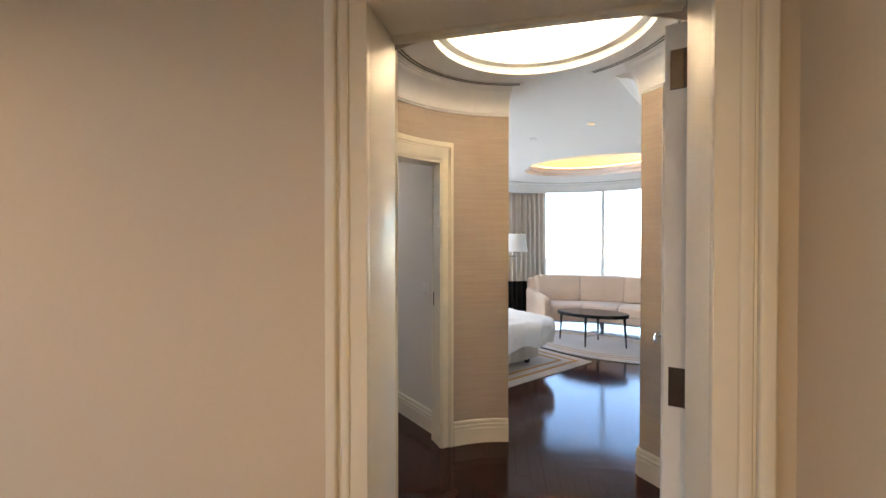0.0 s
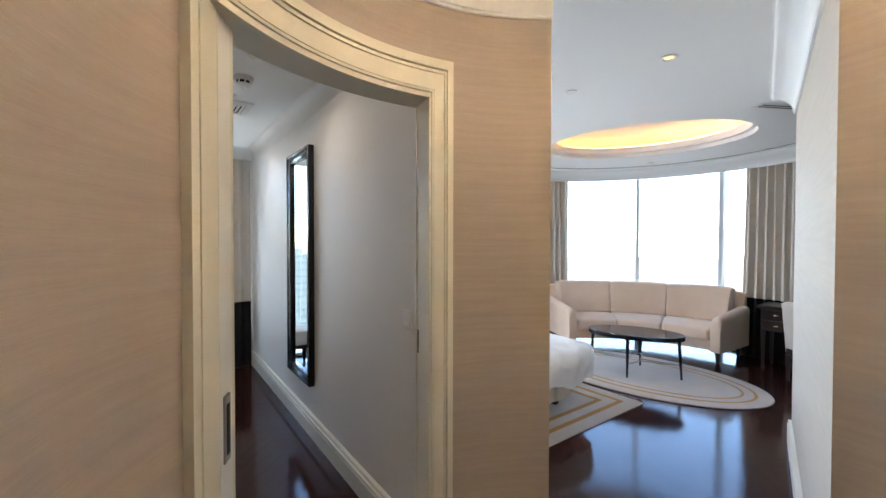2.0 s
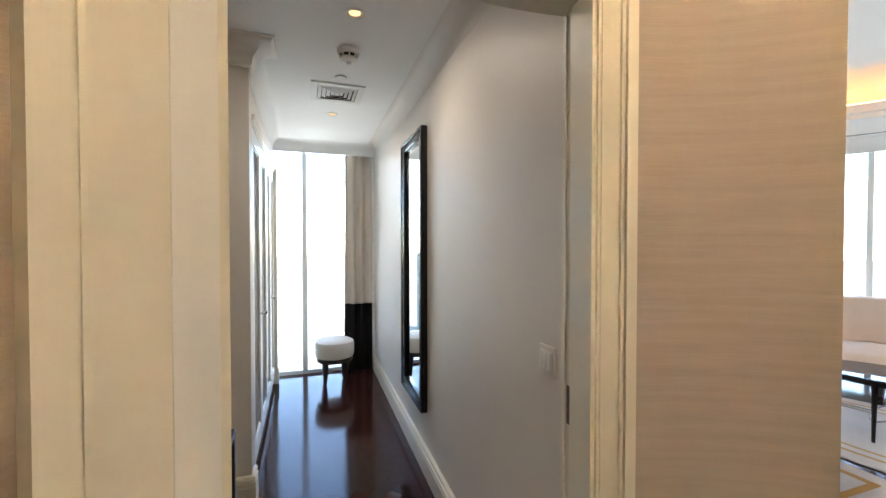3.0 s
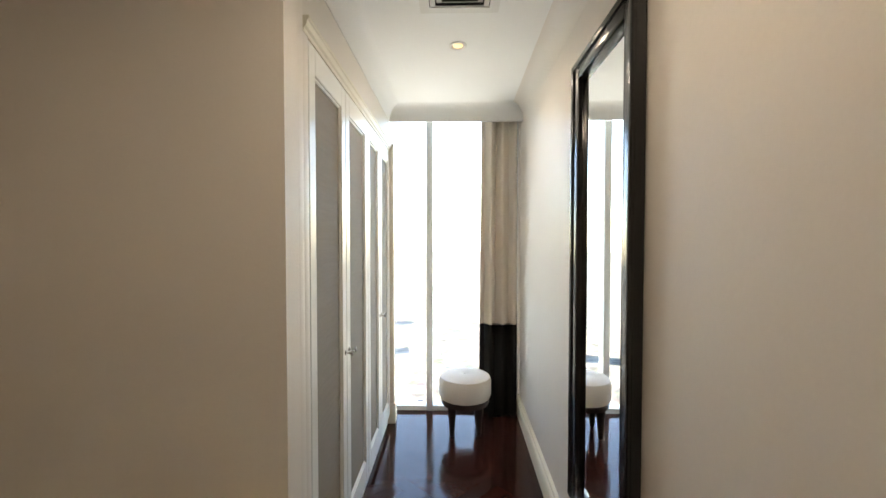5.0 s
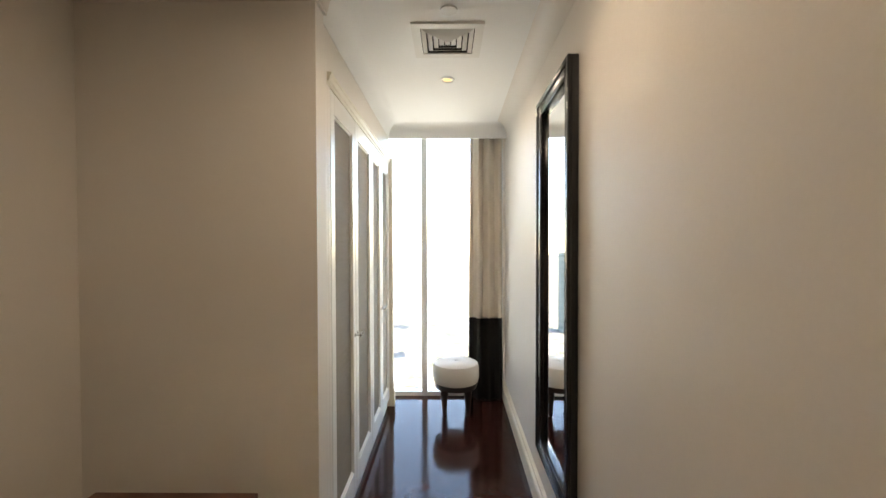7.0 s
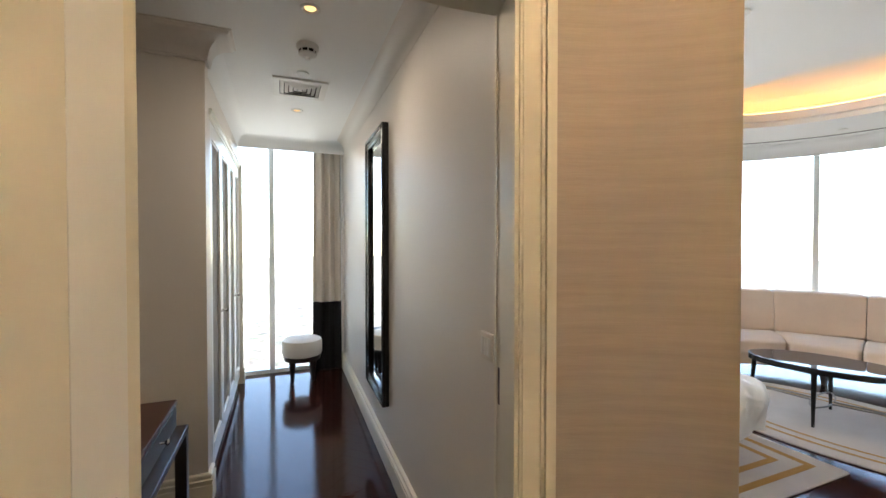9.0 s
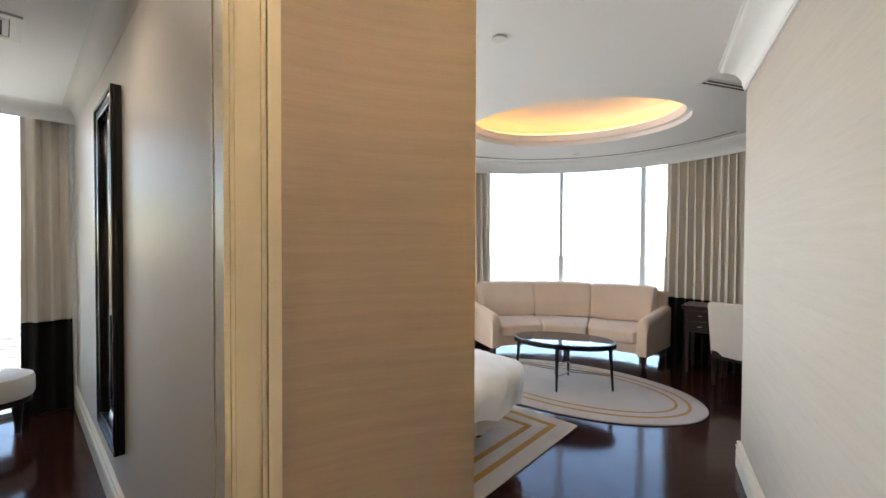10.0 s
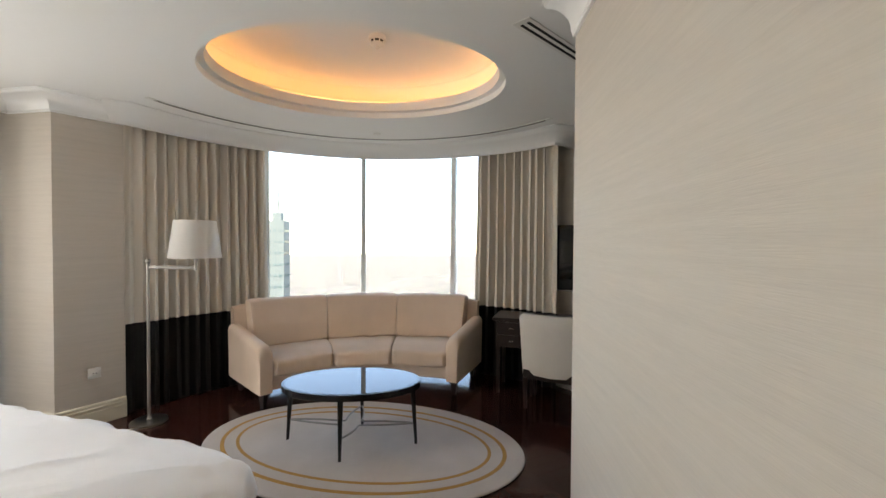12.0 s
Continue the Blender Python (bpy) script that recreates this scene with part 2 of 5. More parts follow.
def ceiling():
    bm = bmesh.new()
    edges = []
    edges += ring_loop(bm, slab_outline(2.57), H)[0]
    tops = []
    for c, a, b, t in ((COVE_C, COVE_A, COVE_B, COVE_T), (RING_C, RING_R, RING_R, 0)):
        e, _ = ring_loop(bm, oval(c, a, b, t), H)
        edges += e
    bmesh.ops.triangle_fill(bm, use_beauty=True, use_dissolve=False, edges=edges)
    # stepped recesses: riser, ledge, lip, wide cavity with a cove mould, shallow dome
    for (c, a, b, t), lip, wide in (((COVE_C, COVE_A, COVE_B, COVE_T), H + 0.125, 0.13), ((RING_C, RING_R, RING_R, 0), H + 0.145, 0.09)):
        steps = ((0, H), (0, H + 0.045), (-0.045, H + 0.05), (-0.045, H + 0.06), (-0.055, lip - 0.004), (-0.050, lip), (wide, lip + 0.004), (wide, lip + 0.075),
                 (wide - 0.05, lip + 0.115), (wide - 0.11, lip + 0.14), (wide - 0.12, lip + 0.155), (wide - 0.20, lip + 0.185), (wide - 0.36, lip + 0.215), (wide - 0.52, lip + 0.225))
        loops = [[bm.verts.new((x, y, z)) for x, y in oval(c, a + o, b + o, t)] for o, z in steps]
        for p, q in zip(loops, loops[1:]):
            for i in range(len(p)):
                bm.faces.new((p[i], p[(i + 1) % len(p)], q[(i + 1) % len(p)], q[i]))
        bm.faces.new(loops[-1])
    bmesh.ops.remove_doubles(bm, verts=bm.verts, dist=0.0005)
    return bm


setting("ceiling", ceiling(), WHITE, "white plastered ceiling with two lit stepped recesses", "ceiling", recalc=False)
setting("roof_slab", prism(slab_outline(2.57), 3.2, 3.3), WHITE, "concrete slab above the ceiling", "ceiling")

LEDWARM = glow("warm_led_strip", (1.0, 0.48, 0.15), 1.25)
LEDWHITE = glow("warm_white_led_strip", (1.0, 0.72, 0.44), 8.5)


def led_strip(c, a, b, t, z, mat, label):
    pts = oval(c, a, b, t)
    prof = [(-0.008, z + 0.006), (0.008, z + 0.006), (0.008, z + 0.016), (-0.008, z + 0.016)]
    ob = thing("led_strip", label, "led strip")
    part("strip", sweep(pts, prof, closed=True), mat, ob)


led_strip(COVE_C, COVE_A, COVE_B, COVE_T, H + 0.125, LEDWARM, "warm glowing strip light hidden in the oval ceiling recess")
led_strip(RING_C, RING_R, RING_R, 0, H + 0.145, LEDWHITE, "warm glowing strip light hidden in the round ceiling recess")

# ---- structure: the round vestibule ----
OUT = R + 0.13
bm = bmesh.new()
for a0, a1 in ((50, 81.2), (134.8, 193.2), (249.6, 283), (332, 354.5)):
    arc_block(CX, CY, R, OUT, a0, a1, 0, H + 0.01, bm)
for a0, a1, z in ((81.2, 134.8, DOOR), (193.2, 249.6, 2.15), (283, 332, DOOR)):
    arc_block(CX, CY, R, OUT, a0, a1, z, H + 0.01, bm)
setting("wall_vestibule", bm, PAPER, "curved vestibule wall with tan grasscloth wallpaper", "wall")
setting("crown_vestibule", sweep(arc(CX, CY, R, 50, 354.5, 110), crown_profile()), WHITE, "white cove crown mould round the vestibule", "crown moulding")
bm = bmesh.new()
for a0, a1 in ((50, 75.5), (137.8, 189.6), (253.6, 276), (339.2, 354.5)):
    sweep(arc(CX, CY, R, a0, a1, 24), base_profile(), bm)
setting("baseboard_vestibule", bm, TRIM, "cream moulded baseboard round the vestibule", "baseboard")


def curved_casing(name, a0, a1, top, label, width=0.102, width1=0.125, jamb0=0.14, jamb1=0.14):
    """Moulded casing round an opening in the round wall, with the jambs."""
    ob = thing(name, label, "door frame", kind="structure")
    w0, w1 = math.degrees(width / R), math.degrees(width1 / R)
    for s, a, w, deep in ((-1, a0, w0, jamb0), (1, a1, w1, jamb1)):
        bm = bmesh.new()
        arc_block(CX, CY, R - 0.012, R + 0.005, a, a + s * w, 0, top, bm)
        arc_block(CX, CY, R - 0.026, R - 0.010, a + s * w * 0.72, a + s * w, 0, top + 0.130 * 0.72, bm)
        arc_block(CX, CY, R - 0.020, R - 0.010, a + s * w * 0.60, a + s * w * 0.69, 0, top + 0.130 * 0.60, bm)
        arc_block(CX, CY, R - 0.0155, R - 0.010, a + s * w * 0.08, a + s * w * 0.14, 0, top, bm)
        part("casing", bm, TRIM, ob)
        if deep:
            bm = bmesh.new()
            arc_block(CX, CY, R - 0.004, R + deep, a - s * 0.6, a + s * 0.3, 0, top, bm)
            part("jamb", bm, TRIM, ob)
    h = 0.130
    bm = bmesh.new()
    arc_block(CX, CY, R - 0.012, R + 0.005, a0 - w0, a1 + w1, top, top + h, bm)
    arc_block(CX, CY, R - 0.026, R - 0.010, a0 - w0, a1 + w1, top + h * 0.72, top + h, bm)
    arc_block(CX, CY, R - 0.020, R - 0.010, a0 - w0 * 0.69, a1 + w1 * 0.69, top + h * 0.60, top + h * 0.69, bm)
    arc_block(CX, CY, R - 0.0155, R - 0.010, a0 - w0 * 0.14, a1 + w1 * 0.14, top + h * 0.08, top + h * 0.14, bm)
    part("head_casing", bm, TRIM, ob)
    bm = bmesh.new()
    arc_block(CX, CY, R - 0.004, OUT + 0.01, a0, a1, top - 0.02, top + 0.002, bm)
    part("head_jamb", bm, TRIM, ob)
    return ob


curved_casing("door_frame_1", 81.2, 134.8, DOOR, "cream moulded casing round the closet doorway", width=0.090, width1=0.05, jamb0=0.035, jamb1=0)
curved_casing("door_frame_2", 283, 332, DOOR, "cream moulded casing round a vestibule doorway")

lining = thing("jamb_lining", "cream painted lining of the closet doorway with a sliding door groove", "door frame", kind="structure")
part("backing", arc_block(CX, CY, R + 0.0352, OUT + 0.010, 80.3, 81.27, 0, DOOR), TRIM, lining, smooth=False)
part("stop_strip", arc_block(CX, CY, R + 0.0355, 1.080, 80.4, 81.55, 0, DOOR - 0.001), TRIM, lining, smooth=False)
part("stop_strip", arc_block(CX, CY, 1.108, OUT + 0.012, 80.4, 81.55, 0, DOOR - 0.001), TRIM, lining, smooth=False)
# black strip stands in for the shade deep in the groove
part("groove", arc_block(CX, CY, 1.0805, 1.0845, 80.4, 81.32, 0, DOOR - 0.002), SLOTSHADE, lining, "dark strip for the shade in the groove", smooth=False)
part("strike", arc_block(CX, CY, 1.0855, 1.1035, 80.4, 81.36, 1.04, 1.14), BRONZE, lining, "bronze strike plate", smooth=False)

# entry doorway, in a flat wall on the corridor side
EN = Matrix(((DX, NX, 0, 0.577), (DY, NY, 0, 0.817), (0, 0, 1, 0), (0, 0, 0, 1)))   # x along the wall, y inwards
HW, EH = 0.412, 2.15
bm = bmesh.new()
box(bm, -4.2, -HW - 0.002, 0, 0.10, 0, H + 0.01, 0, EN)
box(bm, HW + 0.004, HW + 0.30, 0, 0.10, 0, H + 0.01, 0, EN)
box(bm, -HW - 0.002, HW + 0.004, 0, 0.10, EH + 0.004, H + 0.01, 0, EN)
setting("wall_corridor_front", bm, CORRIDOR, "beige corridor wall beside the entry door", "wall", smooth=False)
bm = bmesh.new()
box(bm, HW + 0.17, HW + 0.27, -4.5, 0.02, 0, H + 0.01, 0, EN)
setting("wall_corridor_side", bm, CORRIDOR, "beige side wall of the corridor", "wall", smooth=False)
bm = bmesh.new()
box(bm, -4.2, HW + 0.3, -4.6, -4.5, 0, H + 0.01, 0, EN)
box(bm, -4.3, -4.2, -4.6, 0.1, 0, H + 0.01, 0, EN)
setting("wall_corridor_back", bm, CORRIDOR, "beige wall closing the corridor", "wall", smooth=False)

frame3 = thing("door_frame_3", "cream moulded casing and jambs of the entry door", "door frame", kind="structure")
for s in (-1, 1):
    bm = bmesh.new()
    x0, x1 = sorted((s * HW, s * (HW + 0.115)))
    box(bm, x0, x1, -0.018, 0.004, 0, EH, 0.002, EN)
    x0, x1 = sorted((s * (HW + 0.085), s * (HW + 0.118)))
    box(bm, x0, x1, -0.034, -0.012, 0, EH + 0.085, 0.006, EN, 3)
    x0, x1 = sorted((s * (HW + 0.050), s * (HW + 0.078)))
    box(bm, x0, x1, -0.026, -0.012, 0, EH + 0.05, 0.006, EN, 3)
    part("casing", bm, TRIM, frame3)
    bm = bmesh.new()
    if s > 0:
        box(bm, HW, HW + 0.095, 0.0, 0.156, 0, EH + 0.03, 0.002, EN)
        box(bm, HW + 0.066, HW + 0.095, 0.156, 0.277, 0, EH + 0.03, 0.002, EN)
    else:
        box(bm, -HW - 0.075, -HW, 0.0, 0.205, 0, EH + 0.03, 0.002, EN)
    part("jamb", bm, TRIM, frame3)
bm = bmesh.new()
box(bm, -HW - 0.118, HW + 0.118, -0.018, 0.004, EH, EH + 0.115, 0.002, EN)
box(bm, -HW - 0.118, HW + 0.118, -0.034, -0.012, EH + 0.085, EH + 0.118, 0.006, EN, 3)
part("head_casing", bm, TRIM, frame3)
bm = bmesh.new()
box(bm, -HW, HW, 0.0, 0.205, EH, EH + 0.03, 0.002, EN)
box(bm, -HW, HW, 0.165, 0.2, EH - 0.012, EH, 0.002, EN)
part("head_jamb", bm, TRIM, frame3)
bm = bmesh.new()
arc_block(CX, CY, R - 0.022, R + 0.06, 189.5, 193.4, 0, EH + 0.10, bm)
arc_block(CX, CY, R - 0.022, R + 0.06, 249.6, 253.6, 0, EH + 0.10, bm)
arc_block(CX, CY, R - 0.022, R + 0.06, 193.4, 249.6, EH + 0.01, EH + 0.10, bm)
part("inner_casing", bm, TRIM, frame3)

# ---- structure: closet passage ----
CW0, CW1 = (1.695, 2.60), (1.765, 6.72)          # foot of the closet's mirror wall
bm = prism([CW0, CW1, (1.93, 6.72), (1.93, 2.64), (1.80, 2.60)], 0, H + 0.01)
setting("wall_closet_mirror_side", bm, PAINT, "pale satin painted wall of the closet passage", "wall", smooth=False)
bm = bmesh.new()
box(bm, -0.40, -0.30, 2.15, 6.9, 0, H + 0.01)
box(bm, -0.30, 0.679, 4.29, 4.398, 0, H + 0.01)
box(bm, -0.30, 0.655, 4.398, 4.50, 2.36, H + 0.01)
box(bm, -0.30, 0.655, 4.50, 6.45, 2.26, H + 0.01)
setting("wall_closet_west", bm, PAINT, "beige painted wall of the closet passage", "wall", smooth=False)
bm = prism([(-0.32, 2.25), (0.60, 2.25), (0.78, 2.36), (0.80, 2.50), (-0.32, 2.50)], 0, H + 0.01)
setting("wall_closet_south", bm, PAINT, "beige painted wall behind the sliding door pocket", "wall", smooth=False)
setting("baseboard_closet", sweep([(CW0[0], CW0[1] + 0.14), CW1], base_profile()), TRIM, "cream moulded baseboard along the closet wall", "baseboard")
setting("crown_closet", sweep([CW0, (CW1[0], 6.47)], cove_profile(0.10, 2.50)), PAINT, "white cove crown mould of the closet", "crown moulding")

# ---- structure: bedroom ----
J0 = (CX + R * math.cos(radians(-5.5)), CY + R * math.sin(radians(-5.5)))
J1 = (4.593, 2.037)
ux, uy = (J1[0] - J0[0]), (J1[1] - J0[1])
ul = math.hypot(ux, uy)
ux, uy = ux / ul, uy / ul
bm = prism([J0, (J0[0] + 0.13, J0[1] - 0.06), (J1[0] + 0.11 * uy, J1[1] - 0.14), J1][::-1], 0, H + 0.01)
setting("wall_bedroom_south", bm, CREAMPAPER, "pale textured wallpaper wall of the bedroom", "wall", smooth=False)
setting("baseboard_bedroom_south", sweep([J0, J1, (J1[0] + 0.02, J1[1] - 0.13)], base_profile()), TRIM, "white moulded baseboard", "baseboard")
setting("crown_bedroom_south", sweep([J0, J1], crown_profile(0.16)), WHITE, "white cove crown mould", "crown moulding")
bm = bmesh.new()
box(bm, 4.55, 4.67, 0.4, 1.93, 0, H + 0.01)
box(bm, 4.55, 7.2, 0.3, 0.4, 0, H + 0.01)
box(bm, 7.06, 7.20, 0.3, 2.33, 0, H + 0.01)
setting("wall_bedroom_desk_side", bm, CREAMPAPER, "pale wallpaper walls round the desk recess", "wall", smooth=False)
# west wall, north window wall, pier
bm = prism([(CX + 1.02 * math.cos(radians(51)), CY + 1.02 * math.sin(radians(51))), (CX + 1.12 * math.cos(radians(50.5)), CY + 1.12 * math.sin(radians(50.5))), (1.95, 2.70), (1.95, 6.7), (1.90, 6.7), (1.90, 2.60)], 0, H + 0.01)
setting("wall_bedroom_west", bm, CREAMPAPER, "pale wallpaper wall behind the bed", "wall", smooth=False)
bm = prism([(4.609, 5.849), (5.046, 5.721), (5.30, 6.60), (4.50, 6.60)], 0, H + 0.01)
setting("wall_bedroom_pier", bm, CREAMPAPER, "pale wallpaper pier between two windows", "wall", smooth=False)
setting("crown_pier", sweep([(5.046, 5.721), (4.609, 5.849), (4.55, 6.25)], crown_profile(0.16, 2.50)), WHITE, "white cove crown mould on the pier", "crown moulding")
setting("baseboard_pier", sweep([(5.046, 5.721), (4.609, 5.849), (4.55, 6.25)], base_profile()), TRIM, "white moulded baseboard", "baseboard")

setting("crown_closet_wardrobe", sweep([(0.655, 6.47), (0.655, 4.40)], cove_profile(0.10, 2.50)), WHITE, "white cove crown mould above the wardrobe", "crown moulding")
setting("crown_closet_return", sweep([(0.679, 4.398), (0.679, 4.29), (-0.30, 4.29)], crown_profile(0.15, 2.495)), PAINT, "painted cove crown mould of the closet", "crown moulding")
setting("baseboard_closet_return", sweep([(0.679, 4.398), (0.679, 4.29), (-0.30, 4.29)], base_profile()), TRIM, "cream moulded baseboard of the closet", "baseboard")
setting("crown_desk_wall", sweep([(7.06, 0.5), (7.06, 1.85)], crown_profile(0.16)), WHITE, "white cove crown mould over the desk", "crown moulding")

# ---- windows ----
def window_frame_bar(bm, x, y, turn, w=0.055, d=0.12, z0=0.0, z1=H):
    box(bm, -w / 2, w / 2, -d / 2, d / 2, z0, z1, 0.004, pose(x, y, 0, 0, 0, turn))


bay = thing("window_1", "tall curved bay window with grey aluminium mullions", "window", kind="structure")
MULL = (53.5, 27.6, 1.5, -23.5, -49)
for a in (79,) + MULL:
    bm = bmesh.new()
    window_frame_bar(bm, BX + BR * math.cos(radians(a)), BY + BR * math.sin(radians(a)), a + 90)
    part("mullion", bm, GREY, bay)
for z0, z1, nm in ((0.0, 0.05, "sill_rail"), (2.58, 2.64, "head_rail")):
    part(nm, arc_block(BX, BY, BR - 0.05, BR + 0.05, -49, 79, z0, z1), GREY, bay)
edges_ = (79,) + MULL
for a1, a0 in zip(edges_, edges_[1:]):
    p = part("pane", arc_block(BX, BY, BR - 0.006, BR + 0.006, a0 + 0.6, a1 - 0.6, 0.05, 2.58), GLASS, bay)
    p.visible_shadow = False
setting("crown_bay", sweep([(7.058, 1.85), (7.058, 2.10), (6.90, 2.16)] + arc(BX, BY, 2.27, -30.5, 86, 60) + [(4.955, 5.745)], [(-0.02, 2.50), (0.012, 2.50), (0.016, 2.512), (0.03, 2.53), (0.09, 2.565), (0.17, 2.59), (0.22, 2.60), (0.235, 2.615), (0.25, 2.62), (0.25, 2.634), (-0.02, 2.634)]), WHITE, "white curved crown and curtain pelmet along the bay", "crown moulding")

win2 = thing("window_2", "full height closet window with a grey mullion", "window", kind="structure")
for x in (0.25, 0.978, 1.72):
    bm = bmesh.new()
    window_frame_bar(bm, x, 6.70, 0)
    part("mullion", bm, GREY, win2)
for z0, z1, nm in ((0.0, 0.04, "sill_rail"), (2.60, 2.64, "head_rail")):
    part(nm, bx(0.25, 1.76, 6.65, 6.75, z0, z1), GREY, win2)
for x0, x1 in ((0.28, 0.95), (1.006, 1.69)):
    p = part("pane", bx(x0, x1, 6.695, 6.705, 0.04, 2.60), GLASS, win2)
    p.visible_shadow = False
setting("pelmet_closet", sweep([(1.80, 6.47), (0.2, 6.47)][::-1], [(-0.0, 2.495), (0.02, 2.495), (0.02, 2.64), (0, 2.64)]), WHITE, "white pelmet over the closet window", "pelmet")
setting("crown_pelmet_closet", sweep([(CW1[0], 6.47), (0.62, 6.47)], cove_profile(0.07, 2.505)), WHITE, "white cove crown on the pelmet", "crown moulding")
bm = bmesh.new()
box(bm, -0.4, 0.24, 6.60, 6.76, 0, H)
box(bm, 1.75, 2.15, 6.60, 6.76, 0, H)
setting("wall_north", bm, PAINT, "pale wall beside the closet window", "wall", smooth=False)

win3 = thing("window_3", "tall side window beside the bed", "window", kind="structure")
for x in (2.15, 3.3, 4.45):
    bm = bmesh.new()
    window_frame_bar(bm, x, 6.62, 0)
    part("mullion", bm, GREY, win3)
for z0, z1, nm in ((0.0, 0.04, "sill_rail"), (2.60, 2.64, "head_rail")):
    part(nm, bx(2.15, 4.5, 6.57, 6.67, z0, z1), GREY, win3)
for x0, x1 in ((2.18, 3.27), (3.33, 4.42)):
    p = part("pane", bx(x0, x1, 6.615, 6.625, 0.04, 2.60), GLASS, win3)
    p.visible_shadow = False
setting("crown_side_window", sweep([(4.56, 6.25), (1.95, 6.25)], crown_profile(0.16, 2.50)), WHITE, "white crown and pelmet over the side window", "crown moulding")

# ---- outside ----
def land_material():
    m = bpy.data.materials.new("hazy_city_land")
    m.use_nodes = True
    nt = m.node_tree
    b = nt.nodes["Principled BSDF"]
    b.inputs["Roughness"].default_value = 1.0
    tc = nt.nodes.new("ShaderNodeTexCoord")
    cells = nt.nodes.new("ShaderNodeTexVoronoi")
    cells.inputs["Scale"].default_value = 0.06
    trees = nt.nodes.new("ShaderNodeTexNoise")
    trees.inputs["Scale"].default_value, trees.inputs["Detail"].default_value = 0.07, 8
    for n in (cells, trees):
        nt.links.new(tc.outputs["Object"], n.inputs["Vector"])
    ramp = nt.nodes.new("ShaderNodeValToRGB")
    ramp.color_ramp.elements[0].position, ramp.color_ramp.elements[1].position = 0.38, 0.60
    ramp.color_ramp.elements[0].color, ramp.color_ramp.elements[1].color = (0.034, 0.037, 0.028, 1), (0.15, 0.128, 0.097, 1)
    nt.links.new(trees.outputs[0], ramp.inputs[0])
    mix = nt.nodes.new("ShaderNodeMix")
    mix.data_type = "RGBA"
    mix.inputs[0].default_value = 0.02
    nt.links.new(ramp.outputs[0], mix.inputs[6])
    nt.links.new(cells.outputs["Color"], mix.inputs[7])
    grey = nt.nodes.new("ShaderNodeHueSaturation")
    grey.inputs["Saturation"].default_value = 0.75
    nt.links.new(mix.outputs[2], grey.inputs["Color"])
    nt.links.new(grey.outputs[0], b.inputs["Base Color"])
    return m


LAND = land_material()
bm = bmesh.new()
bmesh.ops.create_circle(bm, cap_ends=True, radius=4600, segments=64)
bmesh.ops.translate(bm, vec=(0, 0, -150), verts=bm.verts)
setting("ground", bm, LAND, "pale hazy city plain far below", "ground")

TOWERWALL = material("pale_tower_cladding", (0.085, 0.105, 0.105), 0.6, vary=0.08, scale=0.2)
TOWERGLASS = material("blue_tower_glass", (0.05, 0.09, 0.10), 0.15, vary=0.2, scale=0.3)


def tower(x, y, w, d, h, turn, label):
    ob = thing("tower_building", label, "building", pose(x, y, -150, 0, 0, turn))
    part("wall", bx(-w / 2, w / 2, -d / 2, d / 2, 0, h), TOWERWALL, ob, smooth=False)
    part("roof", bx(-w / 4, w / 4, -d / 4, d / 4, h, h + 8), TOWERWALL, ob, smooth=False)
    part("spire", bx(-0.8, 0.8, -0.8, 0.8, h + 8, h + 32), TOWERWALL, ob, smooth=False)
    me = bx(-w * 0.07, w * 0.07, -0.4, 0.4, 0, 2.2)
    first = None
    for k in range(int(h / 11)):
        for i in range(4):
            for side in (-1, 1):
                if first is None:
                    first = part("window_strip", me, TOWERGLASS, ob, smooth=False)
                    o = first
                else:
                    o = new("window_strip", first.data)
                    o.parent = ob
                o.location = (-w * 0.36 + i * w * 0.24, side * (d / 2 + 0.1), 6 + k * 11)
    for k in range(int(h / 11)):
        for i in range(3):
            for side in (-1, 1):
                o = new("window_strip", first.data)
                o.parent = ob
                o.rotation_euler = (0, 0, radians(90))
                o.location = (side * (w / 2 + 0.1), -d * 0.3 + i * d * 0.3, 6 + k * 11)
    return ob


tower(334, 285, 17, 17, 171, 20, "pale high rise tower with blue glass strips")
tower(-208, 498, 34, 30, 181, 10, "pale blue glass high rise tower in haze")
tower(-180, 690, 30, 26, 133, -15, "pale distant high rise block in haze")

# ---- fabrics ----
SOFAFAB = material("cream_velvet", (0.73, 0.57, 0.45), 0.8, vary=0.10, scale=5, bump=0.0008, bump_scale=120, sheen=0.35)
CUSHFAB = material("white_velvet", (0.74, 0.70, 0.65), 0.75, vary=0.06, scale=6, bump=0.0006, bump_scale=120, sheen=0.3)
CURTFAB = material("greige_curtain", (0.70, 0.64, 0.56), 0.8, vary=0.07, scale=4, stretch=(1, 1, 0.1), bump=0.0004, bump_scale=160, sheen=0.2)
BLACKFAB = material("black_curtain", (0.006, 0.006, 0.007), 0.9, vary=0.2, scale=6, bump=0.0005, bump_scale=160)
LINEN = material("white_bed_linen", (0.87, 0.88, 0.91), 0.75, vary=0.03, scale=4, bump=0.005, bump_scale=6.5, sheen=0.1)
SKIRTFAB = material("ivory_bed_base", (0.62, 0.58, 0.53), 0.8, vary=0.06, scale=4, bump=0.0006, bump_scale=120)
RUGWOOL = material("grey_white_rug", (0.55, 0.51, 0.49), 0.95, vary=0.22, scale=3.2, bump=0.003, bump_scale=220, sheen=0.2)
RUGGOLD = material("gold_rug_band", (0.42, 0.22, 0.03), 0.9, vary=0.15, scale=10, bump=0.003, bump_scale=220, sheen=0.2)
